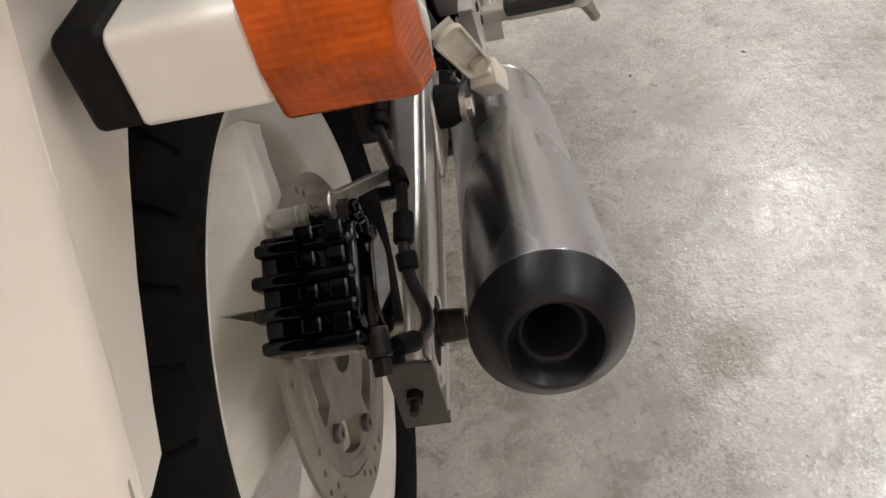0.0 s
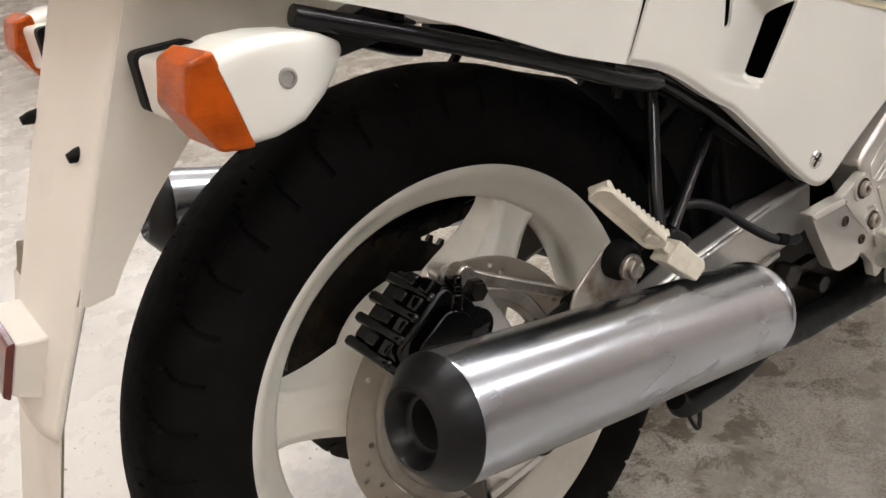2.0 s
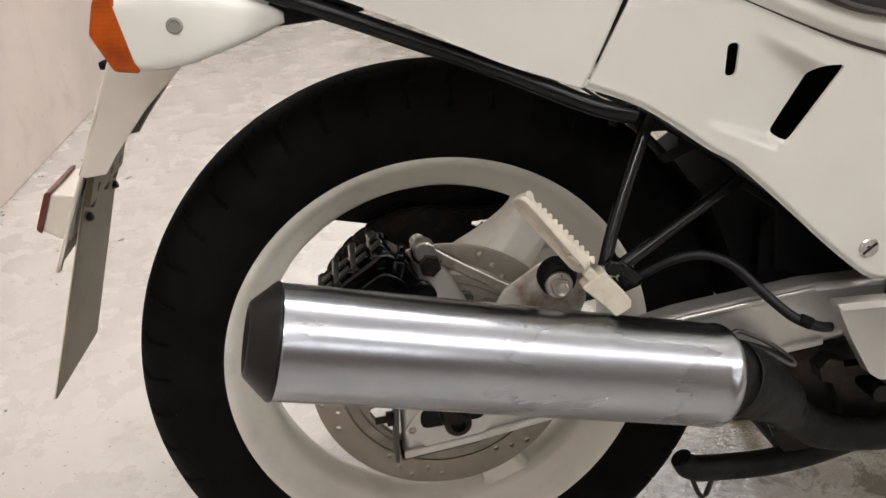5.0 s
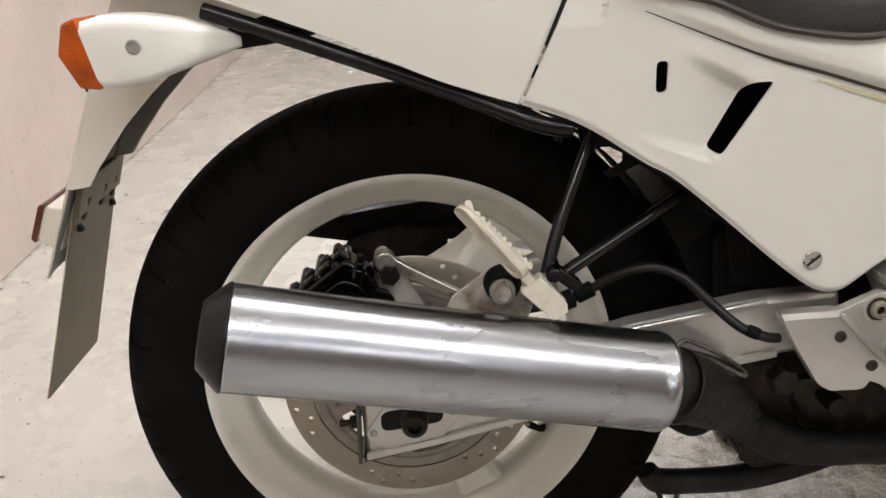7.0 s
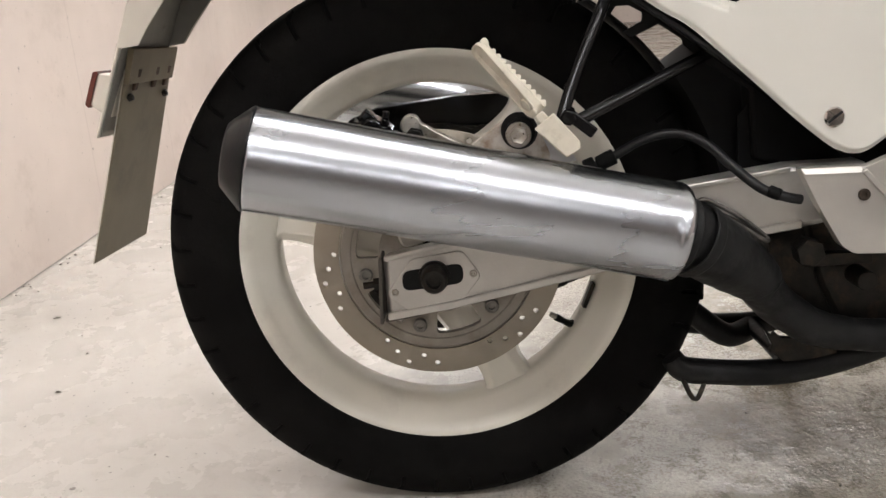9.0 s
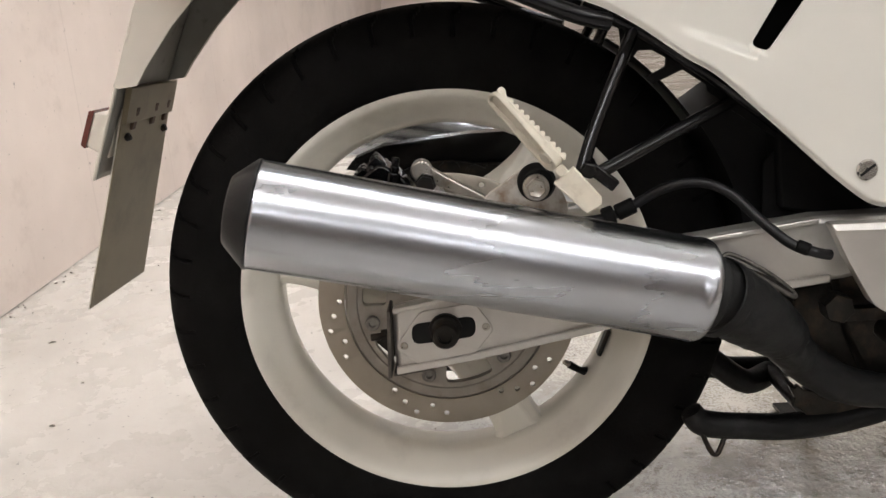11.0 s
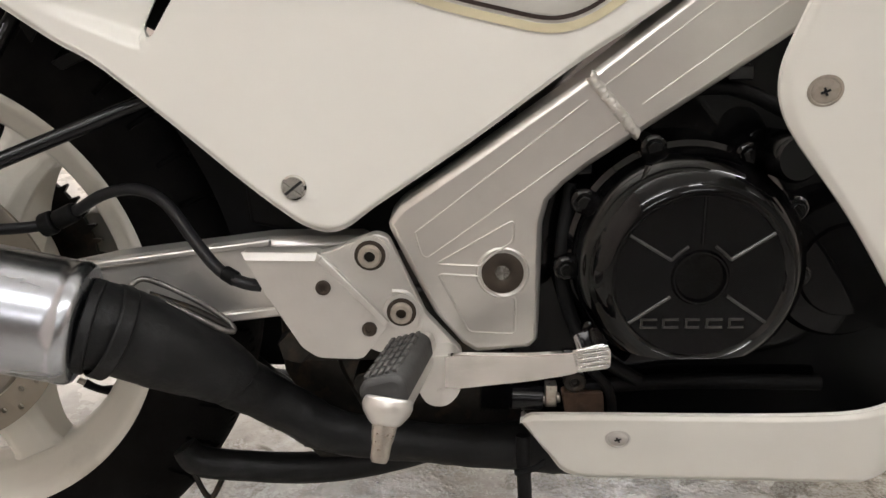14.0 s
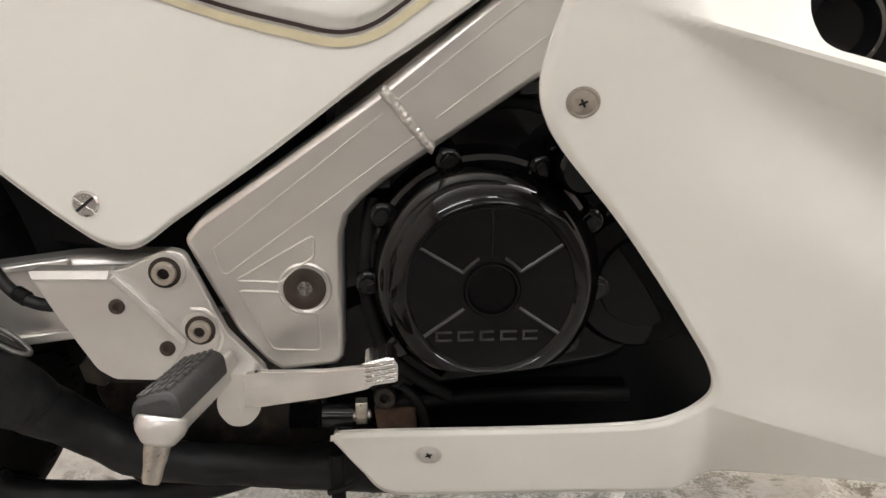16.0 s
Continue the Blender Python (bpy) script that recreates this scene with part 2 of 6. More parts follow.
def worn_floor():
    """Pale painted concrete that is worn, gritty and oily where the engines stand."""
    m = bpy.data.materials.new("worn_painted_concrete")
    m.use_nodes = True
    n, l = m.node_tree.nodes, m.node_tree.links
    b = n["Principled BSDF"]
    co = n.new("ShaderNodeTexCoord")
    sep = n.new("ShaderNodeSeparateXYZ")
    l.new(co.outputs["Object"], sep.inputs[0])

    def noise(s, detail=6, rough=0.6, distort=0.0):
        t = n.new("ShaderNodeTexNoise")
        t.inputs["Scale"].default_value, t.inputs["Detail"].default_value = s, detail
        t.inputs["Roughness"].default_value, t.inputs["Distortion"].default_value = rough, distort
        l.new(co.outputs["Object"], t.inputs["Vector"])
        return t.outputs["Fac"]

    def span(v, a, z, lo=0.0, hi=1.0):
        r = n.new("ShaderNodeMapRange")
        for key, num in (("From Min", a), ("From Max", z), ("To Min", lo), ("To Max", hi)):
            r.inputs[key].default_value = num
        l.new(v, r.inputs["Value"])
        return r.outputs[0]

    def calc(op, a, c, e=None):
        k = n.new("ShaderNodeMath")
        k.operation = op
        for i, v in enumerate((a, c, e)):
            if v is None:
                continue
            if isinstance(v, float):
                k.inputs[i].default_value = v
            else:
                l.new(v, k.inputs[i])
        return k.outputs[0]

    def mix(fac, a, c):
        x = n.new("ShaderNodeMix")
        x.data_type = "RGBA"
        l.new(fac, x.inputs["Factor"])
        for key, v in (("A", a), ("B", c)):
            if isinstance(v, tuple):
                x.inputs[key].default_value = (*v, 1)
            else:
                l.new(v, x.inputs[key])
        return x.outputs["Result"]

    wob = noise(3.0, 6, 0.7)
    out_side = calc("MULTIPLY", calc("MAXIMUM", calc("SUBTRACT", -0.12, sep.outputs["Y"]), 0.0), 1.4)
    worn = span(calc("ADD", calc("MULTIPLY_ADD", wob, 0.9, sep.outputs["X"]), out_side), 0.42, 0.80)
    pale = mix(span(noise(2.5, 5), 0.35, 0.65), (0.585, 0.557, 0.512), (0.51, 0.484, 0.441))
    pale = mix(span(noise(9.0, 8, 0.7), 0.57, 0.70, 0.0, 0.55), pale, (0.34, 0.31, 0.26))
    gray = mix(span(noise(7.0, 8, 0.72), 0.36, 0.64), (0.405, 0.389, 0.362), (0.305, 0.29, 0.267))
    gray = mix(span(noise(30.0, 6, 0.7), 0.52, 0.66, 0.0, 0.35), gray, (0.47, 0.447, 0.407))
    under = calc("MULTIPLY", span(sep.outputs["Y"], -0.22, 0.0, 0.0, 1.0), span(sep.outputs["Y"], 0.25, 0.5, 1.0, 0.0))
    near = span(sep.outputs["Y"], -0.36, -0.14)
    buff = mix(span(noise(12.0, 7, 0.7), 0.40, 0.62), (0.41, 0.378, 0.325), (0.295, 0.266, 0.222))
    gray = mix(near, gray, buff)
    col = mix(worn, pale, gray)
    # oil and dirt in blotches, most where it is worn
    oil = calc("MULTIPLY", span(noise(13.0, 9, 0.70, 0.5), 0.525, 0.575, 0.0, 0.82), calc("MULTIPLY", span(worn, 0.0, 1.0, 0.10, 1.0), span(under, 0.0, 1.0, 0.30, 1.0)))
    col = mix(oil, col, (0.10, 0.083, 0.055))
    # the two grey patches put the wheel's shade, with some damp, into the colour
    brown, damp_shade = (0.15, 0.12, 0.08), (0.33, 0.315, 0.29)
    for cx, cy, r, tint in ((0.233, -0.478, 0.055, brown), (0.545, -0.306, 0.062, brown), (0.40, 0.10, 0.07, brown), (0.50, 0.17, 0.06, brown), (-0.30, -0.62, 0.04, brown), (-0.03, 0.26, 0.13, damp_shade), (0.10, 0.33, 0.11, damp_shade)):
        dx, dy = calc("SUBTRACT", sep.outputs["X"], cx), calc("SUBTRACT", sep.outputs["Y"], cy)
        d = calc("SQRT", calc("ADD", calc("MULTIPLY", dx, dx), calc("MULTIPLY", dy, dy)), 0.0)
        d = calc("MULTIPLY_ADD", noise(24.0, 6, 0.7), -1.6 * r, d)
        col = mix(span(d, -0.35 * r, 0.35 * r, 0.70, 0.0), col, tint)
    # pale paint flecks that also put the floor's sparkle into its colour
    glint_flecks = calc("MULTIPLY", span(noise(120.0, 3, 0.6), 0.54, 0.64, 0.0, 0.20), calc("MULTIPLY", worn, span(near, 0.0, 1.0, 1.0, 0.4)))
    col = mix(glint_flecks, col, (0.74, 0.725, 0.69))
    pits = calc("MULTIPLY", span(noise(60.0, 5, 0.7), 0.55, 0.63, 0.0, 0.75), calc("MULTIPLY", worn, span(near, 0.0, 1.0, 1.0, 0.55)))
    col = mix(pits, col, (0.19, 0.175, 0.15))
    specks = calc("MULTIPLY", span(noise(85.0, 3, 0.6), 0.66, 0.70, 0.0, 0.85), span(noise(5.0, 4, 0.6), 0.44, 0.60))
    col = mix(specks, col, (0.07, 0.06, 0.045))
    v = n.new("ShaderNodeTexVoronoi")
    v.feature = "DISTANCE_TO_EDGE"
    v.inputs["Scale"].default_value = 2.3
    warp = n.new("ShaderNodeMix")
    warp.data_type, warp.inputs["Factor"].default_value = "VECTOR", 0.12
    wn = n.new("ShaderNodeTexNoise")
    wn.inputs["Scale"].default_value, wn.inputs["Detail"].default_value = 6.0, 8
    l.new(co.outputs["Object"], wn.inputs["Vector"])
    l.new(co.outputs["Object"], warp.inputs["A"])
    l.new(wn.outputs["Color"], warp.inputs["B"])
    l.new(warp.outputs["Result"], v.inputs["Vector"])
    crack = calc("MULTIPLY", span(v.outputs["Distance"], 0.001, 0.004, 0.3, 0.0), span(noise(2.0, 3), 0.62, 0.70))
    col = mix(crack, col, (0.10, 0.085, 0.065))
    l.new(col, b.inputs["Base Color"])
    # small wet glints between the grains, matt concrete round them
    wet = calc("MULTIPLY", span(noise(210.0, 2, 0.5), 0.50, 0.57), span(noise(9.0, 5, 0.6), 0.42, 0.58, 0.25, 1.0))
    wet = calc("MULTIPLY", wet, worn)
    matt = span(noise(5.0, 6, 0.65), 0.36, 0.66, 0.10, 0.26)
    rough = calc("ADD", calc("MULTIPLY", matt, span(wet, 0.0, 1.0, 1.0, 0.0)), span(wet, 0.0, 1.0, 0.10, 0.045))
    l.new(rough, b.inputs["Roughness"])
    l.new(calc("MAXIMUM", span(worn, 0.0, 1.0, 0.38, 0.75), wet), b.inputs["Specular IOR Level"])
    fine, coarse = noise(190.0, 2, 0.5), noise(45.0, 3, 0.5)
    grit = span(noise(6.0, 4, 0.6), 0.40, 0.58, 0.35, 1.0)
    cell = n.new("ShaderNodeTexVoronoi")
    cell.inputs["Scale"].default_value = 190.0
    l.new(co.outputs["Object"], cell.inputs["Vector"])
    grain = calc("MULTIPLY", span(cell.outputs["Distance"], 0.0, 0.55, 0.16, 0.0), span(noise(70.0, 3, 0.6), 0.48, 0.60))
    height = calc("ADD", calc("MULTIPLY", fine, 0.26), calc("MULTIPLY", coarse, 0.52))
    height = calc("MULTIPLY", calc("ADD", height, grain), grit)
    height = calc("SUBTRACT", calc("MULTIPLY", height, span(worn, 0.0, 1.0, 0.25, 1.0)), crack)
    bp = n.new("ShaderNodeBump")
    bp.inputs["Strength"].default_value, bp.inputs["Distance"].default_value = 1.0, 0.0026
    l.new(height, bp.inputs["Height"])
    l.new(bp.outputs[0], b.inputs["Normal"])
    return m


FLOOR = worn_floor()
WALL = concrete("pinkish_concrete_wall", (0.71, 0.62, 0.56), (0.48, 0.40, 0.35), 1.6, 0.55, 0.8, 0.15)
CEILING = material("white_ceiling_paint", (0.78, 0.765, 0.73), 0.8, vary=0.05, scale=3)
TUBE_GLOW = bpy.data.materials.new("lit_tube")
TUBE_GLOW.use_nodes = True
TUBE_GLOW.node_tree.nodes["Principled BSDF"].inputs["Emission Color"].default_value = (0.96, 0.97, 1.0, 1)
TUBE_GLOW.node_tree.nodes["Principled BSDF"].inputs["Emission Strength"].default_value = 17.5
FIXTURE = material("lamp_housing_enamel", (0.7, 0.7, 0.68), 0.4, vary=0.03)


# ---------------------------------------------------------------- building helpers
def finish(name, bm, mat, sharp=38, out=None):
    bmesh.ops.recalc_face_normals(bm, faces=bm.faces[:])
    if out is not None:
        # an open sheet: its faces look the way that out names
        if sum(f.normal.dot(Vector(out)) * f.calc_area() for f in bm.faces) < 0:
            bmesh.ops.reverse_faces(bm, faces=bm.faces[:])
    me = bpy.data.meshes.new(name)
    bm.to_mesh(me)
    bm.free()
    for p in me.polygons:
        p.use_smooth = True
    me.set_sharp_from_angle(angle=radians(sharp))
    me.materials.append(mat)
    return me


def part(name, bm, mat, parent, label="", bevel=0.0, solid=0.0, sharp=38, out=None):
    """Links bm as one mesh object under a thing or a part."""
    ob = new(name, finish(name, bm, mat, sharp, out))
    ob.parent = parent
    if solid:
        s = ob.modifiers.new("thickness", "SOLIDIFY")
        s.thickness, s.offset = solid, -1
    if bevel:
        b = ob.modifiers.new("edges", "BEVEL")
        b.width, b.segments, b.limit_method, b.angle_limit = bevel, 2, "ANGLE", radians(sharp)
        b.harden_normals = False
    if label:
        ob["label"] = label
    return ob


def cut(ob, cutter_bm):
    """Takes the cutter's volume away from ob for good."""
    if ob.modifiers:
        bpy.context.view_layer.update()
        me = bpy.data.meshes.new_from_object(ob.evaluated_get(bpy.context.evaluated_depsgraph_get()))
        ob.modifiers.clear()
        shell = bmesh.new()
        shell.from_mesh(me)
        bmesh.ops.recalc_face_normals(shell, faces=shell.faces[:])
        shell.to_mesh(me)
        shell.free()
        ob.data = me
    cutter = new("cutter", finish("cutter", cutter_bm, ob.data.materials[0]))
    bpy.context.view_layer.update()
    cutter.matrix_world = ob.matrix_world
    mod = ob.modifiers.new("cut", "BOOLEAN")
    mod.object, mod.solver = cutter, "EXACT"
    bpy.context.view_layer.update()
    me = bpy.data.meshes.new_from_object(ob.evaluated_get(bpy.context.evaluated_depsgraph_get()))
    ob.modifiers.clear()
    ob.data = me
    me.set_sharp_from_angle(angle=radians(38))
    bpy.data.objects.remove(cutter)
    return ob


def catmull(pts, steps, closed=False):
    p = [Vector(q) for q in pts]
    n = len(p)
    out = []
    for i in range(n if closed else n - 1):
        if closed:
            a, b, c, d = p[i - 1], p[i], p[(i + 1) % n], p[(i + 2) % n]
        else:
            a, b, c, d = p[max(i - 1, 0)], p[i], p[i + 1], p[min(i + 2, n - 1)]
        for k in range(steps):
            t = k / steps
            out.append(0.5 * (2 * b + (c - a) * t + (2 * a - 5 * b + 4 * c - d) * t * t + (3 * b - a - 3 * c + d) * t ** 3))
    if not closed:
        out.append(p[-1])
    return out


def rounded(poly, r, steps=4):
    """The polygon with each corner rounded to about the radius r."""
    out = []
    n = len(poly)
    for i in range(n):
        a, b, c = Vector(poly[i - 1]), Vector(poly[i]), Vector(poly[(i + 1) % n])
        u, v = a - b, c - b
        d = min(r, 0.45 * u.length, 0.45 * v.length)
        p, q = b + u.normalized() * d, b + v.normalized() * d
        for k in range(steps + 1):
            t = k / steps
            out.append((1 - t) ** 2 * p + 2 * t * (1 - t) * b + t * t * q)
    return [tuple(v) for v in out]


def slab(bm, poly, y0, y1, m=None):
    """A plate: the outline in x and z, from y0 to y1. y may be a function of x and z."""
    f0 = y0 if callable(y0) else (lambda x, z: y0)
    f1 = y1 if callable(y1) else (lambda x, z: y1)
    a = [bm.verts.new((x, f0(x, z), z)) for x, z in poly]
    b = [bm.verts.new((x, f1(x, z), z)) for x, z in poly]
    bm.faces.new(a)
    bm.faces.new(b[::-1])
    n = len(poly)
    for i in range(n):
        bm.faces.new((a[i], b[i], b[(i + 1) % n], a[(i + 1) % n]))
    if m is not None:
        bmesh.ops.transform(bm, matrix=m, verts=a + b)
    return bm


def box(bm, c, s, m=None):
    v = [bm.verts.new((c[0] + i * s[0] / 2, c[1] + j * s[1] / 2, c[2] + k * s[2] / 2)) for i in (-1, 1) for j in (-1, 1) for k in (-1, 1)]
    for f in ((0, 1, 3, 2), (4, 6, 7, 5), (0, 4, 5, 1), (2, 3, 7, 6), (0, 2, 6, 4), (1, 5, 7, 3)):
        bm.faces.new([v[i] for i in f])
    if m is not None:
        bmesh.ops.transform(bm, matrix=m, verts=v)
    return bm


def lathe(bm, profile, origin, axis, seg=48, closed=False):
    """profile: (along the axis, radius) pairs, turned about the axis through origin."""
    ax = Vector(axis).normalized()
    u = ax.orthogonal().normalized()
    w = ax.cross(u)
    o = Vector(origin)
    rings = []
    for a, r in profile:
        if r < 1e-6:
            rings.append([bm.verts.new(o + ax * a)])
        else:
            rings.append([bm.verts.new(o + ax * a + r * (math.cos(2 * math.pi * k / seg) * u + math.sin(2 * math.pi * k / seg) * w)) for k in range(seg)])
    pairs = list(zip(rings, rings[1:])) + ([(rings[-1], rings[0])] if closed else [])
    for p, q in pairs:
        for k in range(seg):
            k2 = (k + 1) % seg
            if len(p) == 1 and len(q) > 1:
                bm.faces.new((p[0], q[k], q[k2]))
            elif len(q) == 1 and len(p) > 1:
                bm.faces.new((p[k], q[0], p[k2]))
            elif len(p) > 1:
                bm.faces.new((p[k], q[k], q[k2], p[k2]))
    return bm


def tube(bm, pts, radii, seg=14, steps=6):
    """A round bar or pipe along the points; radii: one number or one for each point."""
    if not isinstance(radii, (list, tuple)):
        radii = [radii] * len(pts)
    full = catmull([(*p, r) for p, r in zip(pts, radii)], steps) if steps > 1 else [Vector((*p, r)) for p, r in zip(pts, radii)]
    pos, rad = [Vector(v[:3]) for v in full], [v[3] for v in full]
    up = None
    rings = []
    for i, p in enumerate(pos):
        t = (pos[min(i + 1, len(pos) - 1)] - pos[max(i - 1, 0)]).normalized()
        up = t.orthogonal().normalized() if up is None else (up - t * up.dot(t)).normalized()
        w = t.cross(up)
        rings.append([bm.verts.new(p + rad[i] * (math.cos(2 * math.pi * k / seg) * up + math.sin(2 * math.pi * k / seg) * w)) for k in range(seg)])
    for a, b in zip(rings, rings[1:]):
        for k in range(seg):
            bm.faces.new((a[k], b[k], b[(k + 1) % seg], a[(k + 1) % seg]))
    bm.faces.new(rings[0])
    bm.faces.new(rings[-1][::-1])
    return bm


def cyl(bm, p, q, r0, r1=None, seg=24):
    d = Vector(q) - Vector(p)
    return lathe(bm, [(0, 0), (0, r0), (d.length, r0 if r1 is None else r1), (d.length, 0)], p, d, seg)


def sheet(bm, rows):
    """A surface through rows of points."""
    g = [[bm.verts.new(p) for p in row] for row in rows]
    for a, b in zip(g, g[1:]):
        for i in range(len(a) - 1):
            bm.faces.new((a[i], b[i], b[i + 1], a[i + 1]))
    return bm


def bolt(name, parent, p, r, h, mat=STEEL, axis=(0, -1, 0), socket=0.5, label="", slot=False):
    """A round-headed screw with a socket or a slot in its face; p: the middle of the foot of its head."""
    bm = bmesh.new()
    e = min(0.15 * r, 0.4 * h)
    prof = [(0, 0), (0, r), (h - e, r), (h, r - e)]
    prof += [(h, r * socket), (h * 0.45, r * socket * 0.9), (h * 0.45, 0)] if not slot else [(h, 0)]
    lathe(bm, prof, p, axis, 6 if socket < 0 else 24)
    ob = part(name, bm, mat, parent, label)
    if slot:
        sb = bmesh.new()
        ax = Vector(axis).normalized()
        m = Matrix.Translation(Vector(p) + ax * h) @ ax.to_track_quat("Z", "Y").to_matrix().to_4x4() @ pose(0, 0, 0, 0, 0, slot)
        box(sb, (0, 0, 0), (r * 2.2, r * 0.26, h * 0.7), m)
        cut(ob, sb)
    return ob


def clamp(v, a=0.0, b=1.0):
    return max(a, min(b, v))


def ease(v):
    v = clamp(v)
    return v * v * (3 - 2 * v)


def along(pts, x):
    """The second number of a polyline at the first number x."""
    for (a, p), (b, q) in zip(pts, pts[1:]):
        if x <= b:
            return p + (q - p) * clamp((x - a) / (b - a))
    return pts[-1][1]


# ---------------------------------------------------------------- the room
def structure(name, bm, mat, label):
    ob = new(name, finish(name, bm, mat))
    return tagged(ob, label, name.split("_")[0], kind="structure")


X0, X1, Y0, Y1, H = -1.03, 4.6, -9.5, 8.6, 2.75
bm = bmesh.new()
box(bm, ((X0 + X1) / 2, (Y0 + Y1) / 2, -0.06), (X1 - X0 + 0.9, Y1 - Y0 + 0.6, 0.12))
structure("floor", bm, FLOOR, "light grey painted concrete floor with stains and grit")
bm = bmesh.new()
box(bm, ((X0 + X1) / 2, (Y0 + Y1) / 2, H + 0.08), (X1 - X0 + 0.9, Y1 - Y0 + 0.6, 0.16))
structure("ceiling", bm, CEILING, "plain white ceiling")
WALL_TURN = -2.2
bm = bmesh.new()
box(bm, (-0.1, 0, H / 2 + 0.001), (0.2, Y1 - Y0 + 1.0, H - 0.004))
w = structure("wall_rear", bm, WALL, "pale pinkish concrete wall with shutter marks")
w.matrix_world = pose(-1.083, 0.0, 0, 0, 0, WALL_TURN)
w.location.y = (Y0 + Y1) / 2
w.location.x = -1.083 + 0.038 * (Y0 + Y1) / 2
bm = bmesh.new()
box(bm, (X1 + 0.1, (Y0 + Y1) / 2, H / 2 + 0.001), (0.2, Y1 - Y0 + 0.2, H - 0.004))
structure("wall_front", bm, WALL, "plain pale concrete wall")
# unseen wall, put far back so silencer and engine reflect a darker room
bm = bmesh.new()
box(bm, (X1 / 2 - 0.55, Y0 - 0.1, H / 2 + 0.001), (X1 - X0 + 0.1, 0.2, H - 0.004))
structure("wall_south", bm, WALL, "plain pale concrete wall")
bm = bmesh.new()
box(bm, (X1 / 2 - 0.45, Y1 + 0.1, H / 2 + 0.001), (X1 - X0 - 0.3, 0.2, H - 0.004))
structure("wall_north", bm, WALL, "plain pale concrete wall")


def ceiling_lamp(x, y):
    base = tagged(new("ceiling_lamp"), "white enamelled double tube lamp under the ceiling", "lamp", "garage lamps")
    base.location = (x, y, LAMP_Z)
    bm = bmesh.new()
    slab(bm, rounded([(-0.64, 0.0), (0.64, 0.0), (0.64, 0.05), (-0.64, 0.05)], 0.01), -0.022, 0.022)
    part("housing", bm, FIXTURE, base)
    for dx in (-0.45, 0.45):
        bm = bmesh.new()
        cyl(bm, (dx, 0, 0.045), (dx, 0, H - LAMP_Z + 0.002), 0.006, seg=10)
        part("hanger_rod", bm, FIXTURE, base)
    for dy in (-0.048, 0.048):
        bm = bmesh.new()
        cyl(bm, (-0.6, dy, -0.02), (0.6, dy, -0.02), 0.014, seg=12)
        part("tube", bm, TUBE_GLOW, base, "lit fluorescent tube")
    for dx in (-0.615, 0.615):
        bm = bmesh.new()
        box(bm, (dx, 0, -0.024), (0.028, 0.115, 0.046))
        part("socket", bm, FIXTURE, base)
    return base


for lx, ly in LAMPS:
    ceiling_lamp(lx, ly)


# crumbs, flakes and bits of dry leaf on the floor
def litter():
    rng = random.Random(11)
    bm = bmesh.new()
    for k in range(230):
        if k < 45:
            y = rng.uniform(-0.6, 2.2)
            x = -1.075 + 0.038 * y + abs(rng.gauss(0.012, 0.03))
            size = rng.uniform(0.002, 0.006)
        else:
            x, y = rng.uniform(-1.0, 1.1), rng.uniform(-1.1, 2.0)
            size = rng.choice((0.002, 0.002, 0.003, 0.003, 0.004, 0.005, 0.009)) * rng.uniform(0.6, 1.1)
        turn, long = rng.uniform(0, 2 * math.pi), rng.uniform(1.0, 3.2 if size > 0.005 else 1.6)
        m = Matrix.Translation((x, y, 0.0006)) @ Matrix.Rotation(turn, 4, "Z")
        flat = 0.12 if size > 0.006 else 0.4
        ring = []
        n = 7
        for i in range(n):
            a = 2 * math.pi * i / n
            r = size * rng.uniform(0.55, 1.0) * 0.6
            ring.append((r * long * math.cos(a), r * math.sin(a), rng.uniform(0.0, size * flat)))
        top = bm.verts.new(m @ Vector((0, 0, size * flat * 1.6)))
        low = [bm.verts.new(m @ Vector((px * 0.96, py * 0.96, 0))) for px, py, pz in ring]
        mid = [bm.verts.new(m @ Vector((px, py, pz + 0.0004))) for px, py, pz in ring]
        for i in range(n):
            j = (i + 1) % n
            bm.faces.new((low[i], low[j], mid[j], mid[i]))
            bm.faces.new((mid[i], mid[j], top))
    mat = bpy.data.materials.new("dry_litter")
    mat.use_nodes = True
    nt = mat.node_tree
    geo = nt.nodes.new("ShaderNodeNewGeometry")
    ramp = nt.nodes.new("ShaderNodeValToRGB")
    ramp.color_ramp.elements[0].color = (0.08, 0.066, 0.05, 1)
    ramp.color_ramp.elements[1].color = (0.45, 0.42, 0.37, 1)
    nt.links.new(geo.outputs["Random Per Island"], ramp.inputs[0])
    nt.links.new(ramp.outputs[0], nt.nodes["Principled BSDF"].inputs["Base Color"])
    nt.nodes["Principled BSDF"].inputs["Roughness"].default_value = 0.8
    tagged(new("litter", finish("litter", bm, mat)), "dry crumbs, flakes and leaf bits on the concrete", "litter", kind="stuff")


litter()

# ---------------------------------------------------------------- the motorcycle
# Its own axes: x ahead, y to its left, z up, from the middle of the rear wheel. It leans on its side stand.
bike = tagged(new("motorcycle"), "white sports motorcycle with half fairing, parked leaning on its stand", "motorcycle")
bike.matrix_world = pose(0, 0, 0.331, -3.773, 0, 0)
AXIS = (0, -1, 0)


